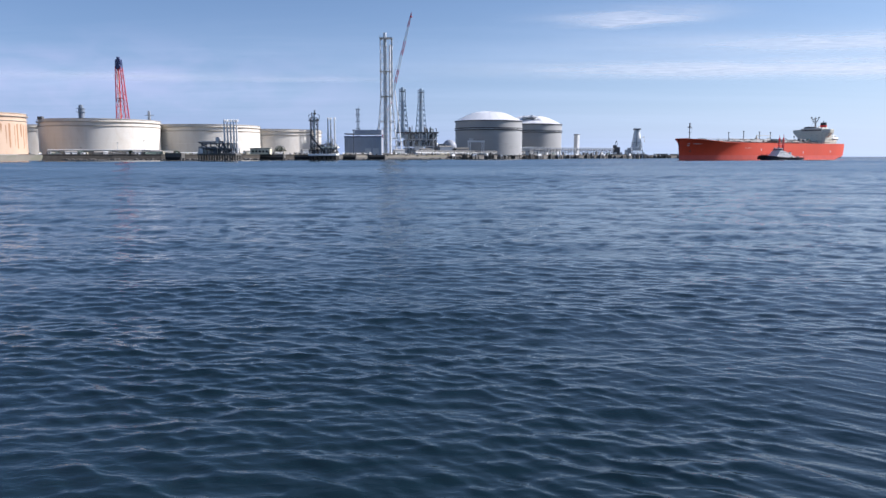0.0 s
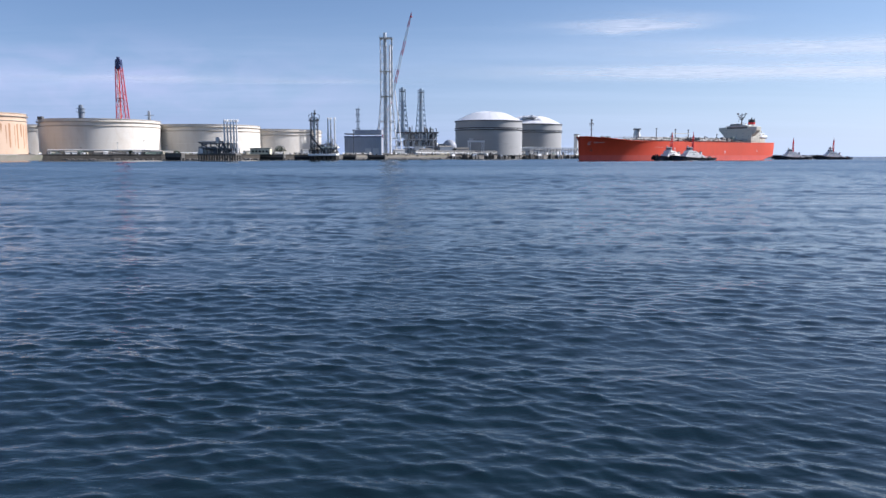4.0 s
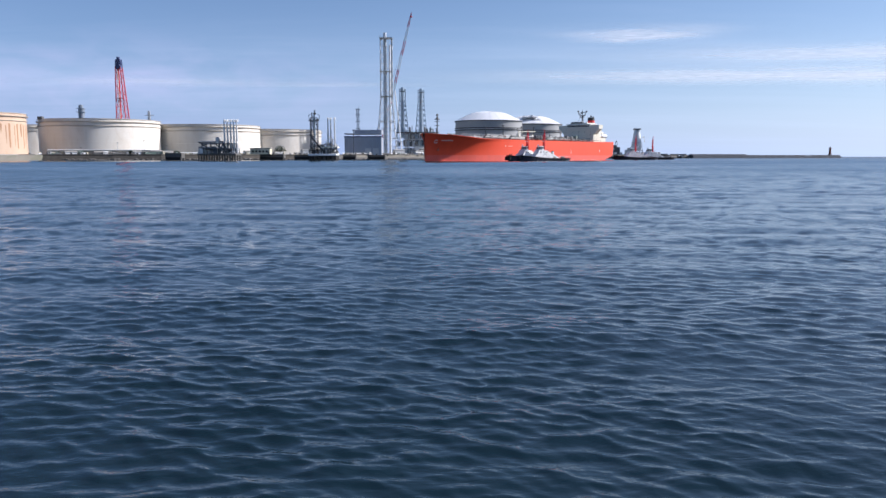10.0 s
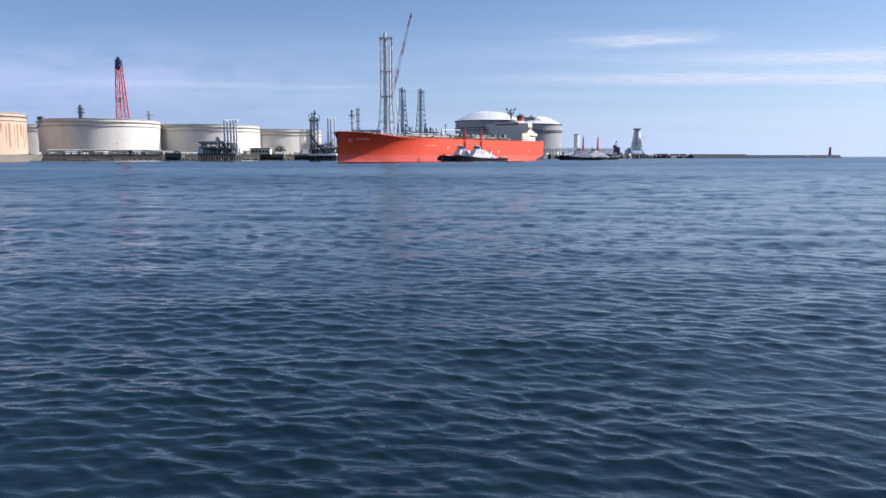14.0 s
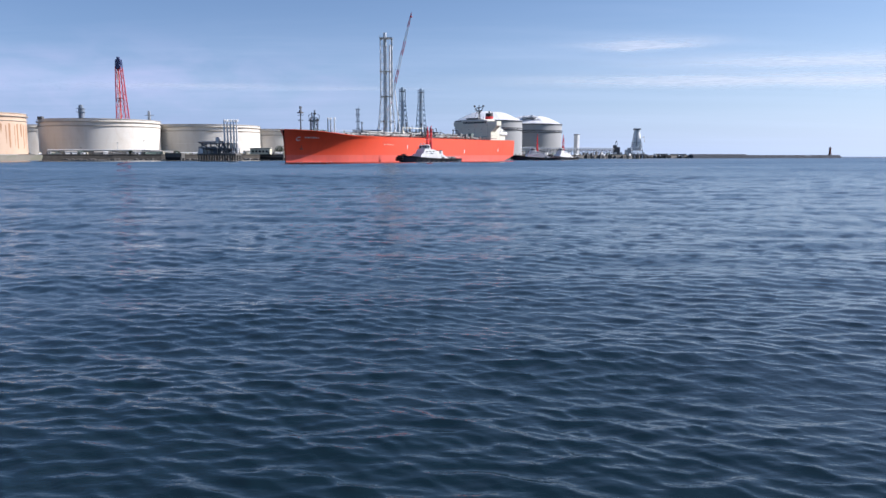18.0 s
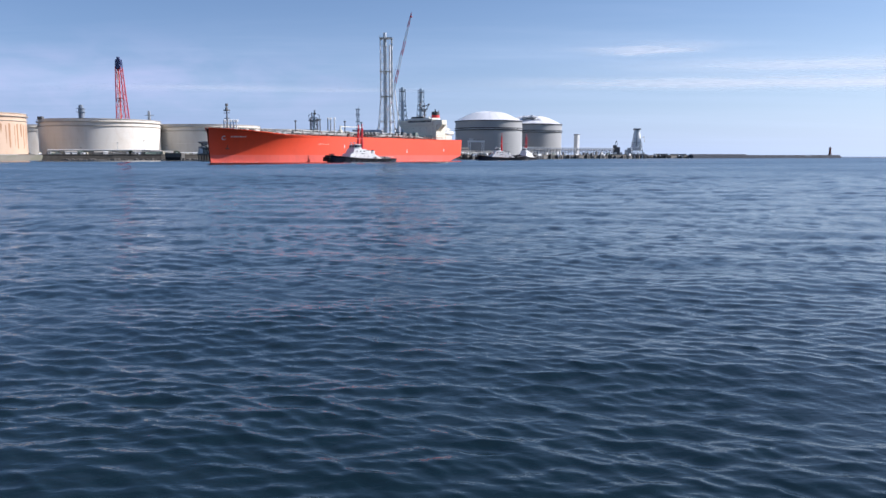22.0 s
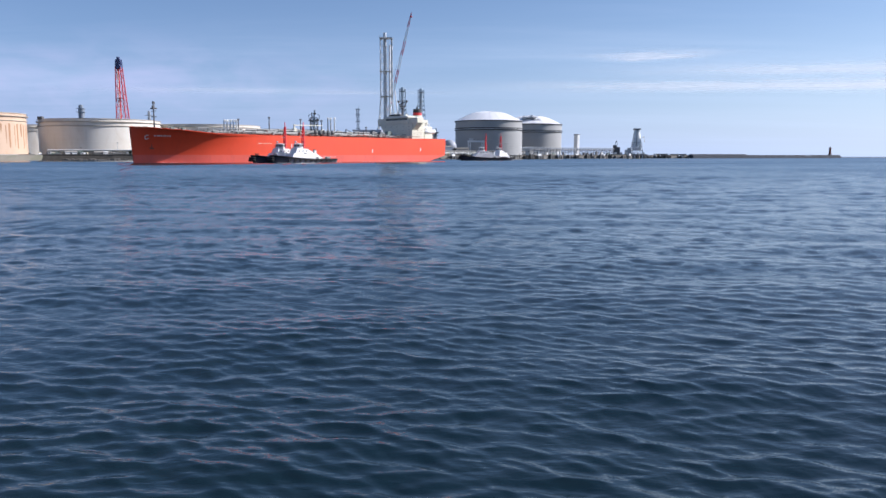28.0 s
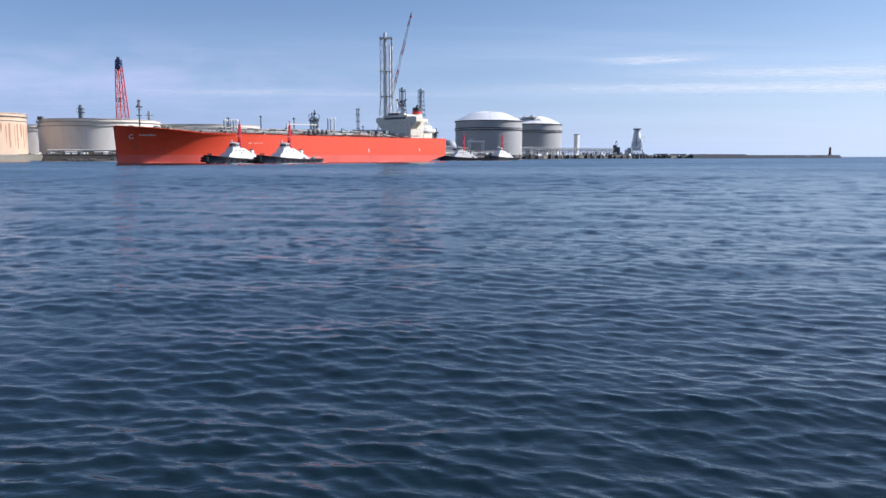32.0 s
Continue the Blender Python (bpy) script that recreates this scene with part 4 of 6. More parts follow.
def berths():
    b1 = berth_platform(-171, 592, 29, (4.6, 7.0, 9.4, 11.8, 14.0), 31.0, "dark steel oil berth with five white loading arms", "concrete_dark", "concrete_dark")
    part("gantry", Geo().box(-14.5, -4, 13.9, 0, 4, 14.5), M["steel_dark"], b1)
    part("gantry_brace", Geo().beam((-14.5, -5, 14.2), (-4, -5, 8), 0.7).beam((-14.5, -5, 10), (-4, -5, 14.2), 0.5), M["steel_dark"], b1)
    part("control_cabin", Geo().slab(-1.4, -5, 13.6, 1.2, 1, 17.6, 0.15), M["steel"], b1)
    part("hut", Geo().slab(-14.8, -6, 5.6, -11, 0, 9.3, 0.1), M["white"], b1, "small white hut")
    b2 = berth_platform(-102, 662, 24, (4.0, 6.4, 9.6), 35.8, "dark steel oil berth with lattice tower and white loading arms", "white", "concrete_dark")
    berth_gear(b2, 29)
    berth_gear(b1, 13, -14, 14, 16, 0.7)
    lattice(b2, lambda z: 2.9, [5.6, 10, 14, 18, 22, 26, 30, 33, 36], 0.42, M["steel_dark"], brace=0.6, cx=-7.8, leg_name="tower_leg")
    part("tower_head", Geo().slab(-12.2, -3, 33.6, -3.4, 3, 34.2, 0.1), M["steel_dark"], b2)
    part("hoist_pipe", Geo().tube((-7.6, 0, 5.6), (-7.6, 0, 38), 0.9, n=12), M["stack_blue"], b2, "blue centre pipe", True)
    part("upper_deck", Geo().slab(-1.5, -6.4, 10.6, 12.6, 6, 11.5, 0.1), M["cream"], b2, "cream upper deck")
    for i in range(6):
        part("deck_column", Geo().beam((-1 + 2.6 * i, -6, 5.6), (-1 + 2.6 * i, -6, 10.6), 0.5), M["steel_dark"], b2)
    part("tower_top", Geo().tube((-9.4, 0, 36), (-9.8, 0, 40.5), 0.5, n=8).tube((-7.4, 0, 36), (-7.2, 0, 42.5), 0.6, n=8).slab(-8.6, -0.8, 39, -5.8, 0.8, 40, 0.15), M["steel_dark"], b2)
    for s in (-1, 1):
        part("tower_davit", Geo().path([(-7.8 + s * 4, 0, 33), (-7.8 + s * 4.6, 0, 38), (-7.8 + s * 3, 0, 39)], 0.3, 6), M["steel_blue"], b2)
    part("gangway", Geo().beam((-11, -4, 22), (0, -4, 8), 1.3), M["steel_dark"], b2, "sloping steel gangway")
    part("white_fender_frame", Geo().box(-12, -9.4, 4.0, 11.5, -8.4, 4.8), M["white"], b2, "white fender frame")
    for i in range(7):
        part("fender_panel", Geo().slab(-11.8 + 3.7 * i, -9.6, 1.0, -10.6 + 3.7 * i, -8.3, 4.0, 0.1), M["rubber"], b2)
    for x, y, w, zt in ((-209, 603, 13, 6.2), (-141, 640, 20, 5.2), (-120, 668, 16, 4.6), (-83, 690, 12, 4.6), (-60, 702, 16, 4.6)):
        d = thing("mooring_dolphin", pose(x, y, 0), "dark concrete mooring dolphin on piles", "dolphin", "mooring dolphins")
        part("cap", Geo().slab(-w / 2, -4, 2.2, w / 2, 4, zt, 0.3), M["concrete_dark"], d)
        for px in (-w / 2 + 1, 0, w / 2 - 1):
            for py in (-3, 3):
                part("pier_leg", Geo().tube((px, py, -3), (px, py, 2.4), 0.6, n=10), M["steel_dark"], d)
        part("bollard", Geo().lathe([(0.5, zt), (0.45, zt + 0.8), (0.8, zt + 1.0), (0.7, zt + 1.3), (0, zt + 1.35)], 12), M["black"], d)
        part("rubber_fender", Geo().slab(-w / 2 + 0.5, -4.9, 0.6, w / 2 - 0.5, -4.0, 3, 0.3), M["rubber"], d)
        for i in range(5):
            part("railing_post", Geo().tube((-w / 2 + 0.4 + (w - 0.8) * i / 4, 3.6, zt), (-w / 2 + 0.4 + (w - 0.8) * i / 4, 3.6, zt + 1.2), 0.07, n=4), M["steel"], d)
    h = thing("berth_office", pose(-149.5, 636, 5.2), "small flat roofed beige harbour office", "building")
    part("wall", Geo().slab(-8, -4, 0, 8, 4, 4.6, 0.08), M["beige"], h)
    part("roof", Geo().slab(-8.5, -4.5, 4.6, 8.5, 4.5, 5.1, 0.08), M["concrete"], h)
    for i in range(5):
        part("window", Geo().box(-6.6 + 2.8 * i, -4.06, 1.4, -5.0 + 2.8 * i, -3.98, 3.0), M["glass"], h)
    part("door", Geo().box(6.6, -4.06, 0, 7.5, -3.98, 2.1), M["steel_dark"], h)
    p = thing("signal_post", pose(-80, 694, 4.6), "dark slender signal post on the dolphin", "post")
    part("shaft", Geo().tube((0, 0, 0), (0, 0, 22), 0.35, 0.25, 8), M["steel_dark"], p)
    part("lamp_head", Geo().slab(-0.9, -0.5, 21.6, 0.9, 0.5, 22.6, 0.1), M["steel_dark"], p)


def bush(x, y, z, w, h, seed, label):
    r = random.Random(seed)
    t = thing("shrub", pose(x, y, z), label, "shrub", "shrubs on the shore")
    part("trunk", Geo().tube((0, 0, -0.2), (0.3, 0, h * 0.5), 0.35, 0.2, 7), M["bark"], t)
    for i in range(4):
        a = r.uniform(0, 6.28)
        part("limb", Geo().tube((0.2, 0, h * 0.3), (math.cos(a) * w * 0.3, math.sin(a) * w * 0.3, h * r.uniform(0.6, 0.85)), 0.16, 0.06, 5), M["bark"], t)
    g = Geo()
    for i in range(700):
        a, u = r.uniform(0, 6.28), r.random() ** 0.5
        lump = 1 + 0.25 * math.sin(a * 3 + seed)
        px, py = math.cos(a) * u * w * 0.5 * lump, math.sin(a) * u * w * 0.5 * lump
        pz = h * (0.35 + 0.65 * r.random() * math.sqrt(max(0.05, 1 - u * u)))
        s = r.uniform(0.25, 0.55)
        d1, d2 = Vector((r.gauss(0, 1), r.gauss(0, 1), r.gauss(0, 1))).normalized() * s, Vector((r.gauss(0, 1), r.gauss(0, 1), r.gauss(0, 1))).normalized() * s * 0.7
        c = Vector((px, py, pz))
        g.add([c - d1, c + d2, c + d1, c - d2], [(0, 1, 2, 3)])
    tagged(part("crown", g, M["leaf"], t), kind="stuff")


# ---- pipes, poles and clutter along the shore ----
def shore_line_details():
    # pipe racks on the sea wall in front of the tanks
    for (x0, y0, x1, y1, z) in ((-440, 589.5, -364, 606.5, 8.6), (-340, 664, -250, 684, 8.9), (-245, 690, -150, 732, 6.6), (-99, 762, 8, 902, 6.2)):
        rack = thing("pipe_rack", pose(0, 0, 0), "white pipes on low steel supports along the sea wall", "pipes", "shore pipe racks")
        for k in range(3):
            part("pipe", Geo().tube((x0, y0 + k * 1.4, z - 0.5 * k), (x1, y1 + k * 1.4, z - 0.5 * k), 0.42, n=10), M["white" if k == 0 else "steel"], rack, smooth=True)
        n = max(3, int(abs(x1 - x0) / 9))
        for i in range(n + 1):
            f = i / n
            x, y = x0 + (x1 - x0) * f, y0 + (y1 - y0) * f
            part("support", Geo().box(x - 0.25, y - 0.4, 4.6, x + 0.25, y + 3.2, z - 1.3), M["steel_dark"], rack)
    bund = thing("bund_wall", pose(0, 0, 0), "low tan concrete bund wall between the pipes and the tanks", "wall", kind="structure")
    for x0, y0, x1, y1, z in ((-340, 667.8, -250, 687.8, 7.4), (-245, 694, -150, 736, 6.0)):
        n = 12
        for i in range(n):
            xa, xb = x0 + (x1 - x0) * i / n, x0 + (x1 - x0) * (i + 1) / n - 0.15
            ya, yb = y0 + (y1 - y0) * i / n, y0 + (y1 - y0) * (i + 1) / n
            part("wall_panel", Geo().add([(xa, ya, 4.4), (xb, yb, 4.4), (xb, yb + 0.7, 4.4), (xa, ya + 0.7, 4.4), (xa, ya + 0.1, z), (xb, yb + 0.1, z), (xb, yb + 0.6, z), (xa, ya + 0.6, z)],
                                         [(3, 2, 1, 0), (4, 5, 6, 7), (0, 1, 5, 4), (1, 2, 6, 5), (2, 3, 7, 6), (3, 0, 4, 7)]), M["concrete"], bund)
    for x, h in ((-286, 10.5), (-264.5, 12.5), (-315, 6), (-246, 8), (-190, 7.5), (-128, 8)):
        y = shore_at(x) + 18
        p = thing("lamp_pole", pose(x, y, 4.6), "slim grey yard lamp pole", "lamp pole", "yard lamp poles")
        part("pole", Geo().tube((0, 0, 0), (0, 0, h), 0.22, 0.14, 8), M["steel"], p)
        part("lamp_head", Geo().slab(-0.8, -0.3, h, 0.8, 0.3, h + 0.35, 0.08), M["steel_dark"], p)
    # sheds, boxes and stacks on the quay
    for x, w, h, m, lab in ((-320, 9, 2.6, "white", "low white pump shelter"), (-296, 12, 2.2, "pipe_grey", "grey pump skid"), (-268, 7, 3.0, "white", "small white valve house"), (-252, 10, 3.2, "deck_green", "green pump shelter"), (-243, 8, 2.6, "beige", "beige valve hut"),
                            (-205, 7, 5.0, "steel", "grey substation box"), (-180, 11, 3.4, "beige", "beige pump house"), (-133, 8, 4.4, "steel", "grey switch house"), (-112, 6, 3.6, "white", "white gate hut"),
                            (-70, 10, 4.6, "beige", "beige store"), (-48, 12, 5.2, "steel", "grey machine shed"), (-20, 14, 6.5, "pipe_grey", "grey workshop"), (2, 16, 10, "steel_blue", "blue-grey pump house"), (22, 18, 8, "steel_dark", "dark compressor shed")):
        d = 1.5 if x < -235 else 3.0
        y = shore_at(x) + (11 if x < -235 else 22)
        s = thing("quay_shed", pose(x, y, 4.6, 0, 0, 30), lab + " on the quay", "shed", "quay sheds")
        part("wall", Geo().slab(-w / 2, -d, 0, w / 2, d, h, 0.06), M[m], s)
        part("roof", Geo().add([(-w / 2 - 0.4, -d - 0.4, h), (w / 2 + 0.4, -d - 0.4, h), (w / 2 + 0.4, d + 0.4, h), (-w / 2 - 0.4, d + 0.4, h), (-w / 2 - 0.4, 0, h + 0.9), (w / 2 + 0.4, 0, h + 0.9)], [(3, 2, 1, 0), (0, 1, 5, 4), (2, 3, 4, 5), (0, 4, 3), (1, 2, 5)]), M["concrete"], s)
        part("door", Geo().box(-0.8, -d - 0.07, 0, 0.8, -d + 0.02, min(2.1, h - 0.2)), M["steel_dark"], s)
    for i, x in enumerate((-257, -247, -238, -272)):
        bush(x, shore_at(x) + 15, 4.6, 5.5 + i, 3.0 + 0.4 * i, 20 + i, "low dark green shrub by the tank wall")
    bush(-147.5, 700, 4.6, 9.5, 9.0, 31, "round dark green tree standing before the tanks")


def quay_clutter():
    """Drums, crates, pipe stacks, bollards and cabinets standing on the sea wall."""
    r = random.Random(77)
    x = -345.0
    while x < 40:
        y, k = shore_at(x) + r.uniform(6.8, 12), r.randrange(5)
        w, h = r.uniform(1.5, 5), r.uniform(0.8, 2.6)
        m = M[r.choice(["white", "pipe_pale", "steel", "deck_green", "beige", "steel_dark", "pipe_grey", "concrete"])]
        if k == 0:
            t = thing("pipe_stack", pose(x, y, 5.2, 0, 0, 35), "stacked steel pipes lying on the quay", "pipes", "quay clutter")
            for i in range(5):
                part("pipe", Geo().tube((-w, (i % 3) * 0.8, 0.4 + 0.7 * (i // 3)), (w, (i % 3) * 0.8, 0.4 + 0.7 * (i // 3)), 0.38, n=8), m, t)
        elif k == 1:
            t = thing("cabinet", pose(x, y, 5.2, 0, 0, 35), "small weathered switch cabinet on the quay", "cabinet", "quay clutter")
            part("body", Geo().slab(-w / 2, -0.8, 0.1, w / 2, 0.8, h, 0.08), m, t)
            part("plinth", Geo().box(-w / 2 - 0.1, -0.9, 0, w / 2 + 0.1, 0.9, 0.12), M["concrete"], t)
            part("door", Geo().box(-w / 3, -0.86, 0.2, 0, -0.8, h - 0.2), M["steel_dark"], t)
        elif k == 2:
            t = thing("storage_drum", pose(x, y, 5.2), "upright storage drum on the quay", "drum", "quay clutter")
            part("shell", Geo().lathe([(0.9, 0), (0.95, 0.1), (0.95, h), (0.8, h + 0.15), (0, h + 0.2)], 16), m, t, smooth=True)
            part("hoop", Geo().lathe([(0.95, h * 0.5), (1.02, h * 0.5 + 0.05), (0.95, h * 0.5 + 0.1)], 16), M["steel_dark"], t)
        elif k == 3:
            t = thing("valve_manifold", pose(x, y, 5.2, 0, 0, 35), "pale valve manifold with bent pipes", "pipes", "quay clutter")
            for i in range(3):
                part("bent_pipe", Geo().path([(i * 1.2, 0, 0), (i * 1.2, 0, h), (i * 1.2 + 0.9, 0.4, h), (i * 1.2 + 0.9, 0.4, 0)], 0.25, 8), m, t)
        else:
            t = thing("crate_stack", pose(x, y, 5.2, 0, 0, r.uniform(20, 50)), "stacked crates under cover on the quay", "crate", "quay clutter")
            part("lower_crate", Geo().slab(-w / 2, -1, 0, w / 2, 1, h * 0.6, 0.06), m, t)
            part("upper_crate", Geo().slab(-w / 3, -0.8, h * 0.6, w / 4, 0.8, h, 0.06), M[r.choice(["beige", "steel", "deck_green"])], t)
        x += r.uniform(2.5, 6.5)


def lerp_silo(z):
    return 6.2 - 0.0525 * (z - 18) if z < 37 else 4.7


def gas_quay():
    """Quay front, gantry, trestle and jetty head in front of the gas tanks."""
    g1 = thing("pipe_gantry", pose(40, 935, 4.6), "white steel pipe gantry before the gas tank", "gantry")
    for x in (-9.5, -7, 7, 9.5):
        part("column", Geo().beam((x, 0, 0), (x, 0, 17.5), 0.8), M["white"], g1)
    part("cross_beam", Geo().box(-10.5, -0.8, 15.6, 10.5, 0.8, 17.6), M["white"], g1)
    part("brace", Geo().beam((-9.5, 0, 3), (-7, 0, 15), 0.4), M["white"], g1)
    part("brace", Geo().beam((9.5, 0, 3), (7, 0, 15), 0.4), M["white"], g1)
    for y in (-5, 5):
        for s in (-1, 1):
            part("side_leg", Geo().beam((s * 10.5, y, 0), (s * 8.4, 0, 16), 0.55), M["steel"], g1)
    part("winch_house", Geo().slab(-8.5, -1.4, 17.6, -3.5, 1.4, 20.2, 0.1), M["steel"], g1)
    part("hoist_beam", Geo().beam((-10.5, 0, 18.6), (10.5, 0, 18.2), 0.35), M["steel_dark"], g1)
    # low pipe bridge along the quay edge
    pts = [(x, shore_at(x) + 9.5) for x in (-30, 0, 30, 60, 90, 118)]
    pb = thing("pipe_bridge", pose(0, 0, 0), "long low grey pipe bridge on short posts along the quay", "pipes")
    for (x0, y0), (x1, y1) in zip(pts, pts[1:]):
        for z, m in ((8.4, "pipe_pale"), (7.2, "steel"), (9.6, "pipe_grey")):
            part("pipe", Geo().tube((x0, y0, z), (x1, y1, z), 0.45, n=8), M[m], pb)
        for k in range(5):
            f = k / 5
            part("post", Geo().beam((x0 + (x1 - x0) * f, y0 + (y1 - y0) * f, 4), (x0 + (x1 - x0) * f, y0 + (y1 - y0) * f, 9.4), 0.5), M["steel_dark" if k % 2 else "steel"], pb)
    # trestle with pipes from the tanks to the jetty head
    a, b = Vector((62, 985, 0)), Vector((252, 1152, 0))
    L = (b - a).length
    tr = thing("jetty_trestle", pose(a.x, a.y, 0, 0, 0, math.degrees(math.atan2(b.y - a.y, b.x - a.x))), "long grey steel pipe trestle with lattice sides", "trestle")
    n = 40
    for i in range(n + 1):
        x = L * i / n
        part("trestle_pier", Geo().beam((x, 0, -3), (x, 0, 11), 0.8), M["steel_blue"], tr)
    for z in (7.8, 14.4):
        for y in (-3, 3):
            part("chord", Geo().beam((0, y, z), (L, y, z), 0.8), M["steel_blue"], tr)
    for i in range(n):
        x0, x1 = L * i / n, L * (i + 1) / n
        part("truss_web", Geo().beam((x0, -3, 7.8), ((x0 + x1) / 2, -3, 14.4), 0.4).beam(((x0 + x1) / 2, -3, 14.4), (x1, -3, 7.8), 0.4), M["steel_blue"], tr)
    for k in range(4):
        part("pipe", Geo().tube((0, -2 + k * 1.3, 12.4 + 0.3 * (k % 2)), (L, -2 + k * 1.3, 12.4 + 0.3 * (k % 2)), 0.5, n=8), M["pipe_grey"], tr)
    part("walkway", Geo().box(0, -2.8, 11.2, L, 2.8, 11.6), M["steel_dark"], tr)
    part("handrail", Geo().path([(0, -3.2, 15.6), (L, -3.2, 15.6)], 0.16, 4), M["pale_blue"], tr)
    for i in range(n):
        x = L * (i + 0.5) / n
        part("rail_post", Geo().beam((x, -3.2, 14.4), (x, -3.2, 15.6), 0.2), M["pale_blue"], tr)
    rg = random.Random(31)
    for i in range(46):
        x, w, h = rg.uniform(0, L - 5), rg.uniform(1.2, 4.5), rg.uniform(1.2, 5.0)
        part("valve_skid", Geo().slab(x, -5.4, 4.6, x + w, -3.6, 4.6 + h, 0.15), M[rg.choice(["steel_dark", "steel_blue", "pipe_grey", "white", "deck_green", "steel_dark"])], tr)
    # jetty head
    j = thing("gas_jetty_head", pose(284, 1180, 0), "concrete jetty head with grey equipment tower and loading gear", "jetty platform")
    part("slab", Geo().slab(-26, -10, 4.4, 26, 10, 6.4, 0.2), M["concrete"], j)
    for i in range(9):
        part("pier_leg", Geo().tube((-24 + 6 * i, -9, -3), (-24 + 6 * i, -9, 4.4), 0.9, n=10), M["white" if i % 2 else "steel_dark"], j)
    lattice(j, lambda z: 7.5 if z < 18 else 6.4 - (z - 18) * 0.09, [6.4, 12, 18, 24], 0.6, M["steel"], brace=0.5, cx=11)
    for z in (12, 18, 24):
        part("tower_floor", Geo().slab(4.6, -6, z, 17.4, 6, z + 0.6, 0.1), M["steel"], j)
        part("tower_plant", Geo().slab(5.4, -5, z + 0.6, 16.6, 5, z + 5.2, 0.2), M["white"], j)
    part("silo", Geo().lathe([(6.2, 18), (5.9, 26), (5.2, 37), (4.6, 39), (4.5, 43)], 28, 11, 0), M["white"], j, "off-white tapering tower casing", True)
    part("tower_cap", Geo().slab(6.2, -5, 43, 15.8, 5, 45, 0.3), M["pipe_grey"], j)
    for k in range(7):
        z = 20 + 3.4 * k
        rr2 = lerp_silo(z)
        part("silo_hoop", Geo().lathe([(rr2, z - 0.25), (rr2 + 0.35, z - 0.2), (rr2 + 0.35, z + 0.2), (rr2, z + 0.25)], 28, 11, 0), M["steel" if k % 2 else "white"], j)
    part("silo_ladder", Geo().beam((9, -7.4, 18), (9.6, -5.6, 43), 0.5), M["steel_dark"], j)
    part("side_arm", Geo().path([(17, 0, 30), (22, 0, 33), (23, 0, 24)], 0.5, 6), M["white"], j)
    for i, (x, h) in enumerate(((-22, 20), (-17, 17), (-4, 13), (0, 16))):
        part("equipment_tower", Geo().slab(x - 2.4, -3, 6.4, x + 2.4, 3, h, 0.2), M["steel_dark" if i < 2 else "steel"], j)
    for i in range(6):
        part("cargo_valve", Geo().slab(-24 + 8.5 * i, -9.5, 6.4, -21 + 8.5 * i, -6.5, 9.2, 0.3), M["white"], j)
    part("derrick", Geo().path([(-22, 0, 20), (-20, 0, 27), (-18, 0, 20)], 0.35, 6), M["steel_dark"], j)
    # quay wall clutter between the tanks and the breakwater
    r = random.Random(21)
    for i in range(34):
        x = 15 + i * 11.6 + r.uniform(-5, 5)
        y = shore_at(x) + r.uniform(-3, 6)
        w, h = r.uniform(3, 13), r.uniform(0.6, 4.2)
        k = thing("quay_block", pose(x, y, 0, 0, 0, 45), r.choice(["dark concrete quay block with fender", "grey concrete dolphin by the quay", "rusty steel landing stage"]), "quay block", "blocks along the gas quay")
        part("block", Geo().slab(-w / 2, -2.5, -2, w / 2, 2.5, 2.4 + h * 0.5, 0.25), M[r.choice(["concrete_dark", "concrete_dark", "concrete", "steel_dark"])], k)
        part("top_gear", Geo().slab(-w / 3, -1.4, 2.4 + h * 0.5, w / 4, 1.4, 3.4 + h, 0.15), M[r.choice(["steel_dark", "white", "steel_blue", "concrete_dark"])], k)
        for q in range(3):
            part("fender_post", Geo().tube((-w / 2 + w * q / 2.2, -2.9, -2), (-w / 2 + w * q / 2.2, -2.9, 3.2 + h * r.random()), 0.35, n=8), M["rubber"], k)
    # low buildings behind
    for x, y, w, h, m, lab in ((-8, 930, 26, 13, "steel_blue", "blue-grey plant building by the rig"), (105, 1010, 16, 8, "steel", "grey cabin below the gas tank"), (118, 1035, 12, 5, "white", "white tank lorry shed"), (345, 1225, 20, 2.2, "concrete", "low concrete shed on the far quay"), (380, 1250, 24, 1.8, "concrete", "dark low store on the far quay")):
        s = thing("plant_building", pose(x, y, 4.6), lab, "building", "plant buildings")
        part("wall", Geo().slab(-w / 2, -5, 0, w / 2, 5, h, 0.1), M[m], s)
        part("roof", Geo().slab(-w / 2 - 0.4, -5.4, h, w / 2 + 0.4, 5.4, h + 0.5, 0.1), M["steel"], s)
        for k in range(int(w / 4)):
            part("window", Geo().box(-w / 2 + 1.2 + 4 * k, -5.08, h * 0.5, -w / 2 + 3 + 4 * k, -4.98, h * 0.5 + 1.4), M["glass"], s)


def ball_tank():
    t = thing("spherical_tank", pose(8, 932, 4.6), "pale blue-grey spherical gas tank on legs", "storage tank")
    part("sphere", Geo().lathe([(8.4 * math.sin(math.pi * k / 16), 10.2 - 8.4 * math.cos(math.pi * k / 16)) for k in range(17)], 32), M["shed_blue"], t, smooth=True)
    for i in range(8):
        a = 2 * math.pi * i / 8
        part("leg", Geo().tube((8.3 * math.cos(a), 8.3 * math.sin(a), 0), (8.3 * math.cos(a), 8.3 * math.sin(a), 10.2), 0.35, n=8), M["steel"], t)


ball_tank()
breakwater()
flare_stack()
work_rig()
crane()
red_tower()
small_masts()
berths()
shore_line_details()
gas_quay()
quay_clutter()
stone_toe()


# ---- the tanker ----
SHIP_L, SHIP_B = 236.0, 20.0          # length, half breadth


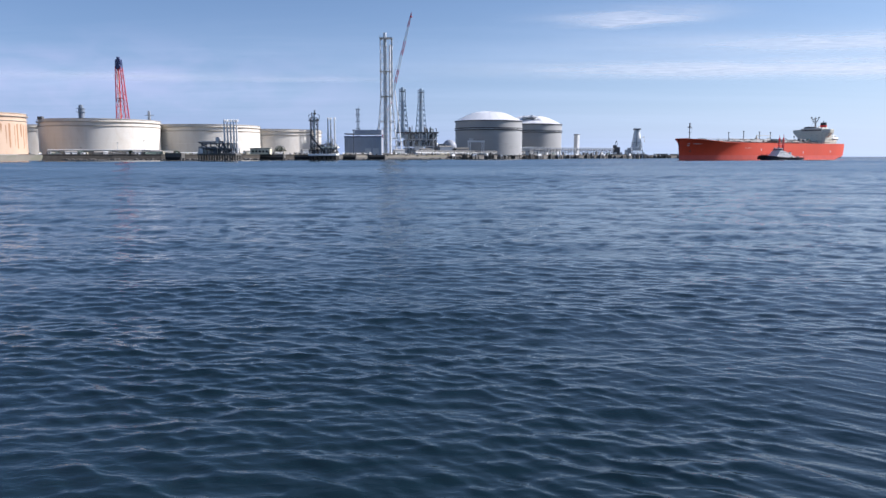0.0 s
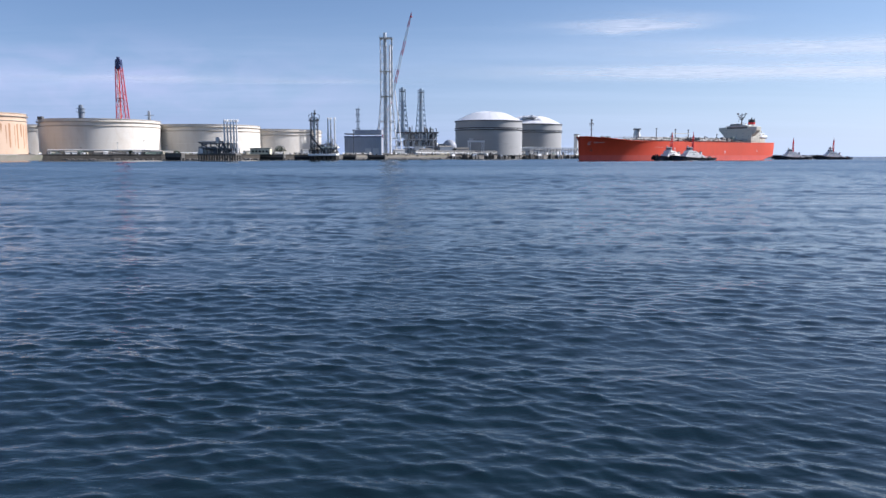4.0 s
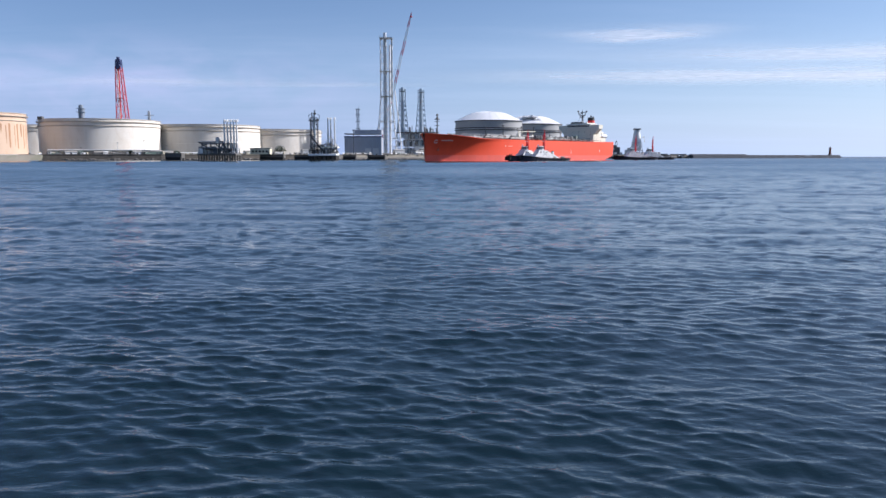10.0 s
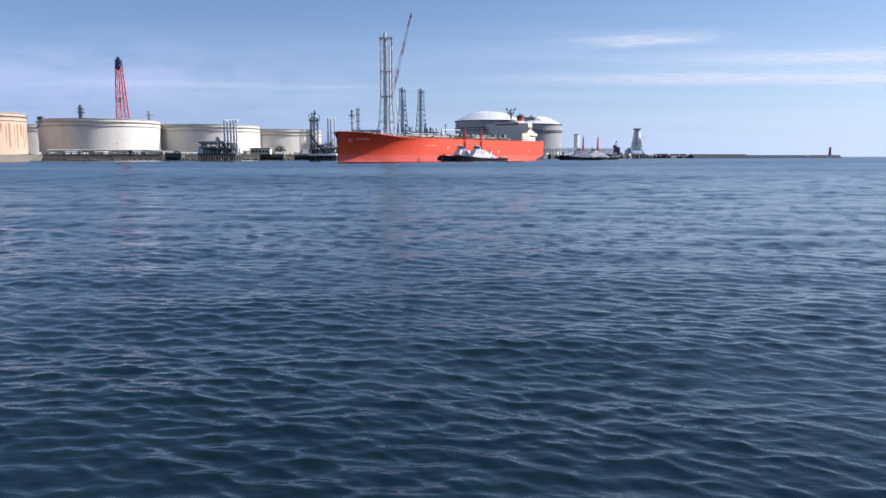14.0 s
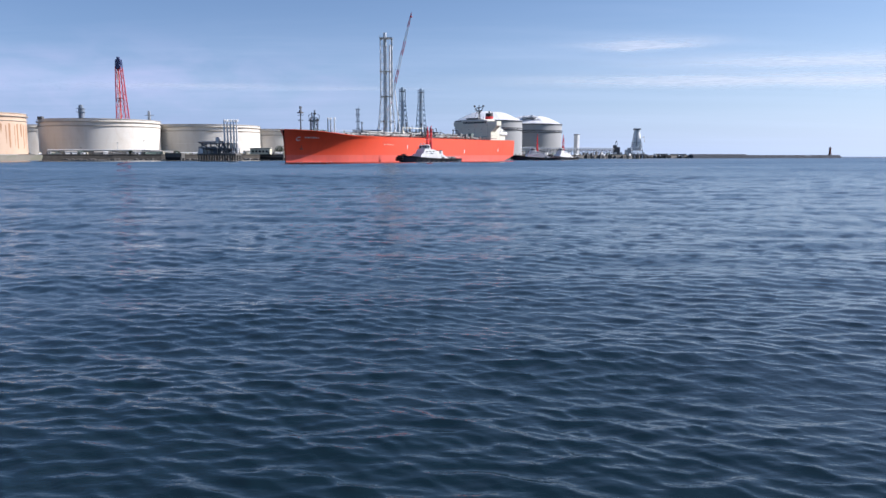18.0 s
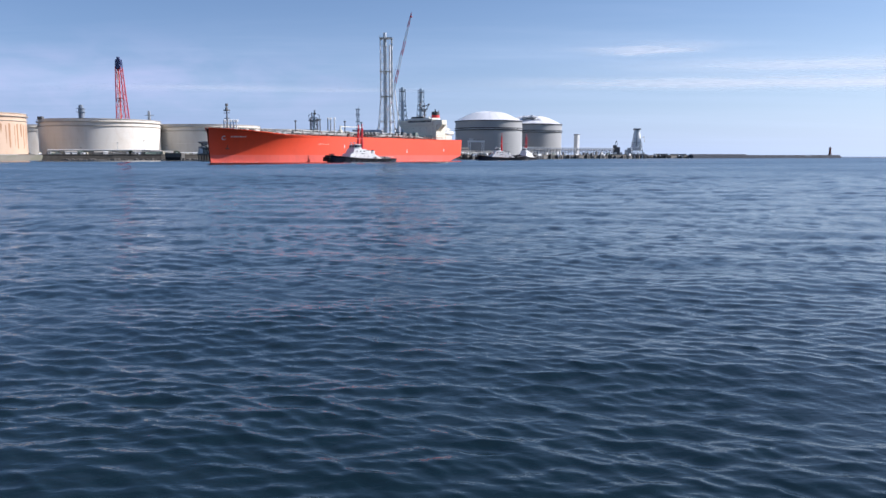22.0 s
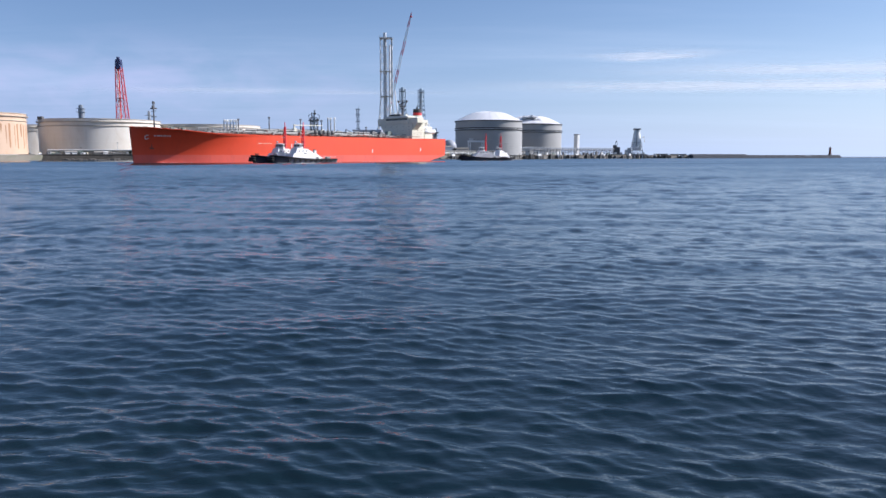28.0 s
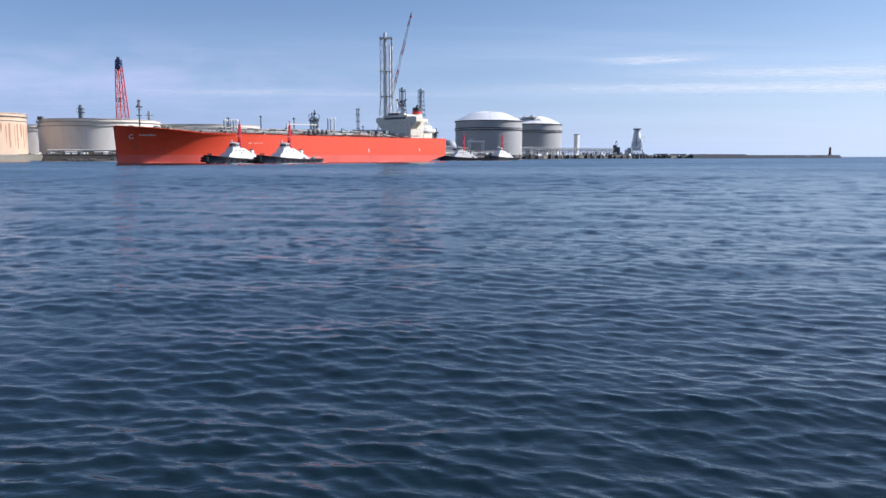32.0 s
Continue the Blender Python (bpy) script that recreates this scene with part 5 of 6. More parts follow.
def lerp(x, pts):
    for (x0, y0), (x1, y1) in zip(pts, pts[1:]):
        if x <= x1:
            return y0 + (y1 - y0) * max(0.0, (x - x0) / (x1 - x0))
    return pts[-1][1]


def deck_z(u):
    return lerp(u, [(0, 19.6), (10, 18.8), (26, 17.6), (40, 16.4), (60, 16.1), (190, 15.9), (236, 16.2)])


def keel(u):
    """Underside of the hull: it rises to an overhanging counter at the stern."""
    return lerp(u, [(0, -3), (204, -3), (214, -0.6), (224, 1.8), (236, 4.1)])


def hull_section(u, z):
    """Place along the ship and half breadth of the side at height z."""
    k = max(0.0, min(1.0, (z + 3) / (deck_z(u) + 3)))
    bd = lerp(u, [(0, 0.8), (3, 6.2), (7, 10.6), (13, 15.0), (22, 18.4), (33, 19.8), (42, 20), (190, 20), (212, 19.2), (228, 17), (236, 15)])
    bw = lerp(u, [(0, 0.4), (6, 2.2), (14, 5.6), (24, 9.8), (36, 14.0), (50, 16.8), (64, 18.6), (80, 19.6), (96, 20), (168, 20), (190, 19.6), (206, 18), (220, 16), (230, 13.5), (236, 12)])
    b = bw + (bd - bw) * k ** (3.0 if u < 120 else 0.27)
    x = u + 1.5 * (1 - k) ** 1.3 * max(0, 1 - u / 40) - 2 * (1 - k) ** 3.0 * max(0, (u - 190) / 46)
    return x, b


def tanker():
    t = thing("oil_tanker", pose(0, 0, 0), "large orange red crude oil tanker with cream bridge house, riding high", "ship")
    us = [0, 1, 2, 3.5, 5, 7, 10, 13, 17, 22, 27, 31, 36, 41, 46, 51, 56, 64, 72, 80, 88, 100, 120, 140, 160, 176, 190, 198, 206, 213, 220, 226, 231, 236]

    def shell(fracs, name, material, label=""):
        rings = []
        for u in us:
            side = []
            for zf in fracs:
                z = zf(u)
                x, b = hull_section(u, z)
                side.append((x, b, z))
            rings.append([(x, -b, z) for x, b, z in side] + [(x, b, z) for x, b, z in reversed(side)])
        g = Geo().loft(rings)
        g.add(rings[-1], [tuple(range(len(rings[-1])))])
        return part(name, g, material, t, label, True)

    shell([(lambda u, k=k: 4.4 + (deck_z(u) - 4.4) * k) for k in (1, 0.92, 0.84, 0.76, 0.67, 0.58, 0.48, 0.36, 0.24, 0.12, 0)], "hull", M["hull"], "bright orange red topside plating")
    shell([(lambda u, k=k: keel(u) + (4.4 - keel(u)) * k) for k in (1, 0.8, 0.6, 0.4, 0.0)], "lower_hull", M["boot"], "faded pinkish red band above the water")
    ring = []
    for u in us:
        x, b = hull_section(u, deck_z(u))
        ring.append([(x, -b + 0.1, deck_z(u) - 0.9 if u > 1 else deck_z(u) - 0.3), (x, b - 0.1, deck_z(u) - 0.9 if u > 1 else deck_z(u) - 0.3)])
    part("main_deck", Geo().loft(ring), M["deck"], t)
    # gunwale bar
    for s in (-1, 1):
        g = Geo()
        for ua, ub in zip(us, us[1:]):
            (xa, ba), (xb, bb) = hull_section(ua, deck_z(ua)), hull_section(ub, deck_z(ub))
            g.tube((xa, s * ba, deck_z(ua)), (xb, s * bb, deck_z(ub)), 0.16, n=6)
        part("gunwale", g, M["hull"], t)
    # raised faint line of the bulb mark and name bars on both bows
    for s in (-1, 1):
        for i in range(8):
            u0 = 9.4 + i * 0.95 + (0.2 if i % 3 == 1 else 0)
            x, b = hull_section(u0, 14.35)
            x1, b1 = hull_section(u0 + 0.6, 14.35)
            x2, b2 = hull_section(u0, 15.1)
            x3, b3 = hull_section(u0 + 0.6, 15.1)
            o = 0.06
            part("name_letter_bar", Geo().add([(x, s * (b + o), 14.35), (x1, s * (b1 + o), 14.35), (x3, s * (b3 + o), 15.1), (x2, s * (b2 + o), 15.1)], [(0, 1, 2, 3)]), M["white"], t)
        # pale company mark: an open ring of short plates
        for i in range(7):
            a0, a1 = radians(60 + 40 * i), radians(60 + 40 * i + 34)
            quad = []
            for a, q in ((a0, 0.75), (a1, 0.75), (a1, 1.3), (a0, 1.3)):
                zz = 14.0 + q * math.sin(a)
                x, b = hull_section(6.4 + 0.9 * q * math.cos(a), zz)
                quad.append((x, s * (b + 0.07), zz))
            part("mark_plate", Geo().add(quad, [(0, 1, 2, 3)]), M["white"], t)
        x, b = hull_section(9, 9.0)
        part("anchor", Geo().tube((x, s * (b + 0.2), 8.2), (x, s * (b + 0.3), 10.6), 0.22, n=8).slab(x - 1.1, s * (b + 0.2) - 0.3, 7.6, x + 1.1, s * (b + 0.2) + 0.3, 8.4, 0.15), M["deck"], t, "stowed anchor in its hawse pipe")
        for u0, z0 in ((92, 9.8), (158, 7.2), (205, 8.2)):
            x, b = hull_section(u0, z0)
            part("load_mark", Geo().box(x - 0.5, s * (b + 0.03) - 0.04, z0 - 1.1, x + 0.1, s * (b + 0.03) + 0.04, z0 + 1.1), M["white"], t)
    # forecastle gear
    part("foremast", Geo().tube((14, 0, 17), (14, 0, 32.5), 0.5, 0.28, 10), M["steel_dark"], t, "dark foremast with lights")
    part("mast_yard", Geo().beam((14, -2.4, 28.5), (14, 2.4, 28.5), 0.3).box(13, -1.2, 25.2, 15, 1.2, 25.6), M["steel_dark"], t)
    part("mast_lamp", Geo().slab(13.4, -0.6, 32.2, 14.6, 0.6, 33.8, 0.1).slab(12.8, -1.5, 29.6, 15.2, 1.5, 30.4, 0.1).slab(13, -0.9, 30.4, 14.2, 0.2, 31.6, 0.1), M["steel_dark"], t)
    for x, y in ((8, -4), (8, 4), (20, -8), (20, 8), (27, -7), (27, 7)):
        part("mooring_winch", Geo().tube((x, y - 1.6, 18.8), (x, y + 1.6, 18.8), 0.9, n=12).box(x - 1.2, y + 1.6, 17.0, x + 1.2, y + 2.4, 20), M["deck_green"], t)
    for i in range(16):
        u = 2 + i * 2.3
        for s in (-1, 1):
            x, b = hull_section(u, deck_z(u))
            part("railing_post", Geo().tube((x, s * (b - 0.3), deck_z(u)), (x, s * (b - 0.3), deck_z(u) + 1.1), 0.06, n=4), M["cream"], t)
    # cargo deck: pipe runs, catwalk, manifold
    z = 16.0
    for k, y in enumerate((-6.5, -5, -3.4, 1.4, 3, 4.6)):
        part("cargo_pipe", Geo().tube((42 + 3 * k, y, z + 1.6 + 0.35 * (k % 3)), (196, y, z + 1.6 + 0.35 * (k % 3)), 0.55, n=8), M["pipe_grey"], t, smooth=True)
    for k, (y, zz, rr) in enumerate(((-8.2, 2.2, 0.6), (-10.5, 1.5, 0.45), (-4.2, 3.6, 0.5), (-2.4, 2.8, 0.6))):
        part("cargo_pipe", Geo().tube((58 + 6 * k, y, z + zz), (194 - 5 * k, y, z + zz), rr, n=8), M["pipe_pale"], t, smooth=True)
    for k in range(9):
        x = 60 + 15.4 * k
        part("expansion_loop", Geo().path([(x, -8.2, z + 2.2), (x, -8.2, z + 3.9), (x + 4, -8.2, z + 3.9), (x + 4, -8.2, z + 2.2)], 0.4), M["pipe_pale"], t)
    part("catwalk", Geo().box(40, -1.1, z + 3.0, 198, 0.9, z + 3.25), M["pipe_grey"], t)
    part("catwalk_rail", Geo().path([(40, -1.1, z + 4.3), (198, -1.1, z + 4.3)], 0.09, 4).path([(40, 0.9, z + 4.3), (198, 0.9, z + 4.3)], 0.09, 4), M["steel"], t)
    for i in range(33):
        x = 40 + i * 4.9
        part("catwalk_post", Geo().beam((x, -1, z - 0.6), (x, -1, z + 4.3), 0.22), M["steel"], t)
    for i in range(24):
        x = 46 + i * 6.3
        part("pipe_saddle", Geo().box(x - 0.3, -8, z - 0.9, x + 0.3, 6, z + 1.0), M["deck"], t)
    for i in range(40):
        u = 42 + i * 3.95
        for s in (-1, 1):
            x, b = hull_section(u, deck_z(u))
            part("railing_post", Geo().tube((x, s * (b - 0.3), z - 0.2), (x, s * (b - 0.3), z + 1.15), 0.07, n=4), M["deck"], t)
    for s in (-1, 1):
        for zz in (0.65, 1.15):
            part("side_rail", Geo().path([(42, s * 19.6, z + zz), (196, s * 19.6, z + zz)], 0.06, 4), M["deck"], t)
    for k in range(5):
        part("manifold_pipe", Geo().tube((114 + k * 3.4, -17, z + 2.2), (114 + k * 3.4, 17, z + 2.2), 0.5, n=10), M["pipe_grey"], t)
        for s in (-1, 1):
            part("manifold_valve", Geo().slab(113.4 + k * 3.4, s * 15 - 0.8, z + 1.4, 114.6 + k * 3.4, s * 15 + 0.8, z + 4.2, 0.2), M["pipe_grey"], t)
    for s in (-1, 1):
        x0 = 106 if s < 0 else 134
        part("hose_crane", Geo().tube((x0, s * 3.5, z - 0.5), (x0, s * 3.5, z + (8.0 if s < 0 else 5)), 0.6, 0.5, 12), M["cream"], t, "cream hose handling crane post", True)
        part("crane_jib", Geo().beam((x0, s * 3.5, z + (7.4 if s < 0 else 4.4)), (x0 - s * 22, s * 4.5, z + (7.6 if s < 0 else 3.6)), 0.5), M["cream"], t)
        part("crane_cab", Geo().slab(x0 - 1, s * 3.5 - 1.2, z + 3.4, x0 + 1, s * 3.5 + 1.2, z + 5.4, 0.15), M["cream"], t)
    for x, h in ((66, 9.4), (88, 11.2), (112, 10.8), (129, 10.6), (168, 7.2)):
        part("vent_mast", Geo().tube((x, -2.2, z - 0.5), (x, -2.2, z + h), 0.42, 0.3, 8), M["steel_dark"], t)
        part("vent_head", Geo().slab(x - 0.6, -2.8, z + h - 0.2, x + 0.6, -1.6, z + h + 0.7, 0.15), M["steel_dark"], t)
    r = random.Random(8)
    for i in range(46):
        x, y = r.uniform(44, 192), r.choice((-1, 1)) * r.uniform(7.5, 17)
        hh = r.uniform(0.9, 2.4)
        part("tank_hatch", Geo().lathe([(0.8, z - 0.8), (0.8, z + hh - 0.3), (1.0, z + hh - 0.3), (0.9, z + hh), (0, z + hh)], 10, x, y), M[r.choice(["deck", "pipe_grey", "deck_green"])], t)
    for i in range(7):
        x = 168 + i * 3.6
        part("deck_locker", Geo().slab(x, -9 + 2 * (i % 2), z - 0.6, x + 2.6, -6 + 2 * (i % 2), z + r.uniform(2.4, 5.5), 0.15), M[r.choice(["pipe_grey", "deck_green", "cream"])], t)
    # crossovers, valves, ladders, drip trays and small davits crowding the cargo deck
    r = random.Random(52)
    for i in range(120):
        x, y = r.uniform(40, 196), r.uniform(-17.5, -3)
        h, m = r.uniform(0.8, 3.6), M[r.choice(["steel_dark", "pipe_grey", "deck", "deck_green", "steel_dark", "pipe_pale", "black"])]
        k = i % 5
        if k == 0:
            part("crossover_pipe", Geo().path([(x, y, z - 0.6), (x, y, z + h), (x + r.uniform(-1, 1), y + r.uniform(3, 7), z + h), (x, y + 7, z)], r.uniform(0.18, 0.34), 6), m, t)
        elif k == 1:
            part("gate_valve", Geo().slab(x - 0.5, y - 0.4, z - 0.7, x + 0.5, y + 0.4, z + h * 0.6, 0.1).tube((x, y, z + h * 0.6), (x, y, z + h * 0.6 + 0.7), 0.1, n=5), m, t)
        elif k == 2:
            part("hoop_rail", Geo().path([(x, y, z - 0.7), (x, y, z + h), (x + 2.5, y, z + h), (x + 2.5, y, z - 0.7)], 0.14, 5), m, t)
        elif k == 3:
            part("deck_pipe", Geo().tube((x, y, z + 0.3 + 0.4 * h), (x + r.uniform(6, 18), y, z + 0.3 + 0.4 * h), r.uniform(0.15, 0.3), n=6), m, t)
        else:
            part("vent_riser", Geo().tube((x, y, z - 0.7), (x, y, z + h), 0.2, n=6).lathe([(0.3, z + h - 0.1), (0.5, z + h + 0.2), (0, z + h + 0.6)], 8, x, y), m, t)
    for x, w, h in ((138, 5, 4.6), (146, 3.5, 5.6), (152, 6, 3.8), (162, 3, 4.8), (172, 4, 4.2)):
        part("deck_machinery", Geo().slab(x, -7.5, z - 0.8, x + w, -3.5, z + h * 0.6, 0.2).tube((x + w * 0.3, -5.5, z + h * 0.5), (x + w * 0.3, -5.5, z + h), 0.35, n=8).beam((x + w * 0.3, -5.5, z + h), (x + w + 1.5, -6.5, z + h * 0.7), 0.4), M["steel_dark"], t)
    # house: five decks, bridge and wings
    house = part("bridge_house", Geo().slab(200, -15.5, 15.2, 212.5, 15.5, 27.4, 0.2), M["cream"], t, "cream multi deck accommodation house")
    for k in range(4):
        zz = 18.2 + 2.7 * k
        part("deck_edge", Geo().slab(199.85, -15.8, zz - 0.1, 213.4, 15.8, zz + 0.1, 0.04), M["cream"], house)
        for i in range(5):
            y = -12.5 + 6.2 * i
            part("porthole", Geo().box(199.9, y - 0.22, zz + 1.1, 199.97, y + 0.22, zz + 1.5), M["glass"], house)
        for i in range(3):
            for s in (-1, 1):
                part("porthole", Geo().box(202 + 3.4 * i, s * 15.53 - 0.04, zz + 1.1, 202.45 + 3.4 * i, s * 15.53 + 0.04, zz + 1.55), M["glass"], house)
    bridge = part("bridge", Geo().slab(199.4, -12, 27.4, 210, 12, 31.6, 0.2), M["cream"], t, "cream navigation bridge")
    part("bridge_roof", Geo().slab(198.8, -12.6, 31.6, 210.6, 12.6, 32.2, 0.1), M["white"], bridge)
    for i in range(15):
        part("bridge_window", Geo().box(199.28, -11.2 + 1.5 * i, 29.5, 199.36, -10.0 + 1.5 * i, 30.9), M["glass"], bridge)
    for s in (-1, 1):
        for i in range(5):
            part("bridge_window", Geo().box(200.4 + 1.9 * i, s * 12.03 - 0.04, 29.5, 201.9 + 1.9 * i, s * 12.03 + 0.04, 30.9), M["glass"], bridge)
        part("bridge_wing", Geo().slab(200, min(s * 12, s * 21), 27.5, 206.5, max(s * 12, s * 21), 31.0, 0.15), M["cream"], t, "open bridge wing")
        part("wing_strut", Geo().add([(200.6, s * 15.4, 22.5), (206, s * 15.4, 22.5), (206, s * 20.6, 27.6), (200.6, s * 20.6, 27.6), (200.6, s * 15.4, 27.6), (206, s * 15.4, 27.6)], [(0, 1, 2, 3), (0, 3, 4), (1, 5, 2), (0, 4, 5, 1), (3, 2, 5, 4)]), M["cream"], t)
    part("compass_deck", Geo().slab(200, -9, 32.2, 209.5, 9, 32.8, 0.1), M["cream"], t)
    # plain black block in place of the dark windows above the bridge
    part("window_block", Geo().slab(199.6, -3.5, 32.8, 203, 8, 33.9, 0.1), M["black"], t, "dark window block on the compass deck")
    part("radar_mast", Geo().tube((206, 0, 32), (206, 0, 44.5), 0.55, 0.3, 10), M["steel_dark"], t, "dark radar mast with scanners")
    part("radar_scanner", Geo().box(205.6, -3.2, 39.6, 206.4, 3.2, 40.2).box(205.7, -2, 42.2, 206.3, 2, 42.7).box(204.2, -1.6, 38, 207.6, 1.6, 38.3), M["steel_dark"], t)
    part("mast_arm", Geo().beam((206, 0, 37), (206, -4.4, 43.2), 0.45).beam((206, 0, 37), (206, 4.4, 43.2), 0.45).beam((206, -4.4, 43.2), (206, 4.4, 41.0), 0.4).slab(205.2, -4.9, 43, 206.8, -3.7, 44, 0.1).slab(205.2, 3.7, 43, 206.8, 4.9, 44.3, 0.1), M["steel_dark"], t)
    part("mast_stay", Geo().path([(203, -3, 33.4), (206, 0, 43)], 0.12, 4).path([(203, 3, 33.4), (206, 0, 43)], 0.12, 4).path([(209, 0, 33), (206, 0, 42)], 0.12, 4), M["steel_dark"], t)
    for i in range(9):
        part("roof_gear", Geo().slab(200.5 + (i % 3) * 2.6, -8.4 + 1.9 * i, 32.8, 201.6 + (i % 3) * 2.6, -7.7 + 1.9 * i, 33.4 + 0.5 * (i % 4), 0.1), M[("white", "cream", "pipe_grey")[i % 3]], t)
    # aft casing, funnel and boats
    part("engine_casing", Geo().slab(213.2, -10, 15.2, 227, 10, 25.4, 0.25), M["white"], t, "off-white engine casing")
    part("casing_upper", Geo().slab(215, -6.5, 25.4, 226, 6.5, 30.4, 0.25), M["cream"], t)
    part("funnel", Geo().loft([[(221 + 3.6 * math.cos(a) * k, 3.2 * math.sin(a) * k, zz) for a in [2 * math.pi * i / 20 for i in range(20)]] for zz, k in ((30.2, 1.15), (33.8, 1.05))], True), M["cream"], t, smooth=True)
    part("funnel_band", Geo().loft([[(221 + 3.6 * math.cos(a) * k, 3.2 * math.sin(a) * k, zz) for a in [2 * math.pi * i / 20 for i in range(20)]] for zz, k in ((33.8, 1.0), (35.9, 0.95))], True), M["red"], t, "red funnel band", True)
    part("funnel_top", Geo().loft([[(221 + 3.6 * math.cos(a) * k, 3.2 * math.sin(a) * k, zz) for a in [2 * math.pi * i / 20 for i in range(20)]] for zz, k in ((35.9, 0.97), (38.6, 0.88), (38.6, 0.1))], True), M["black"], t, "black funnel top", True)
    for x, y, h in ((219.5, -1, 40), (222, 1, 40.6), (223, -1.2, 39.6)):
        part("exhaust_pipe", Geo().tube((x, y, 38), (x, y, h), 0.4, n=8), M["black"], t)
    for s in (-1, 1):
        part("lifeboat", Geo().lathe([(0.1, 0), (1.2, 1.2), (1.5, 3.5), (1.5, 6), (1.2, 8), (0.1, 9)], 12), M["white"], t, "white enclosed lifeboat", True, Matrix.Translation((214, s * 14, 21.5)) @ Matrix.Rotation(radians(90), 4, "Y"))
        part("boat_davit", Geo().path([(216, s * 12, 17), (216, s * 12.6, 23.5), (216, s * 14.5, 24.5)], 0.3, 6).path([(221, s * 12, 17), (221, s * 12.6, 23.5), (221, s * 14.5, 24.5)], 0.3, 6), M["cream"], t)
        part("side_house", Geo().slab(213.4, min(s * 10, s * 15), 15.2, 222, max(s * 10, s * 15), 19.6, 0.15), M["cream"], t)
        for i in range(3):
            part("ventilator", Geo().lathe([(0.6, 25.2), (0.6, 27), (1.1, 27.2), (1.1, 28.2), (0, 28.6)], 12, 216 + 3.2 * i, s * 8.2), M["cream"], t, smooth=True)
    for i in range(5):
        part("casing_louvre", Geo().slab(215 + 2.3 * i, -10.15, 20.5, 216.6 + 2.3 * i, -9.95, 23.6, 0.05), M["steel"], t)
        part("exhaust_trunk", Geo().tube((225 - 2 * i, -8.6, 25.3), (225 - 2 * i, -8.6, 27.6 + i % 2), 0.55, n=10), M["white"], t)
    part("free_fall_tank", Geo().tube((219, -12.6, 21.6), (226, -12.6, 21.6), 1.7, n=18), M["white"], t, "white drum tank beside the casing", True)
    for x, y in ((228, -6), (228, 6), (231, 0)):
        part("mooring_winch", Geo().tube((x, y - 1.6, 17.2), (x, y + 1.6, 17.2), 0.9, n=12).box(x - 1.2, y + 1.6, 15.1, x + 1.2, y + 2.4, 18.4), M["deck_green"], t)
    part("aft_mast", Geo().tube((233, 0, 15.1), (233, 0, 22), 0.2, n=6), M["cream"], t)
    for i in range(12):
        u = 200 + i * 3.1
        for s in (-1, 1):
            x, b = hull_section(u, deck_z(u))
            part("railing_post", Geo().tube((x, s * (b - 0.3), deck_z(u) - 0.1), (x, s * (b - 0.3), deck_z(u) + 1.1), 0.07, n=4), M["cream"], t)
    # foam along the waterline
    def foam(seed, u0, u1, width):
        r2 = random.Random(seed)
        n = int((u1 - u0) / 2)
        a, b = [], []
        for i in range(n + 1):
            u = u0 + (u1 - u0) * i / n
            x, hb = hull_section(min(u, 236), 0.2)
            w = width * r2.uniform(0.1, 1.0) * math.sin(math.pi * (i + 0.3) / (n + 0.6))
            a.append((x, -hb - 0.1, 0.14))
            b.append((x + r2.uniform(-0.5, 0.5), -hb - 0.1 - w, 0.12))
        part("waterline_foam", Geo().loft([list(q) for q in zip(a, b)]), M["foam"], t, "thin white foam along the hull")
    foam(4, 150, 222, 2.0)
    foam(5, 4, 30, 1.2)
    for k in range(7):
        x, hb = hull_section(69 + 1.3 * k, 11.2)
        part("push_mark_bar", Geo().box(x - 0.3, -hb - 0.07, 10.9 + 0.15 * (k % 3), x + 0.3, -hb - 0.02, 11.4), M["cream"], t)
    part("rudder_head", Geo().slab(226, -0.6, -2.5, 231, 0.6, 1.6, 0.2), M["boot"], t)
    return t


tanker_ship = tanker()


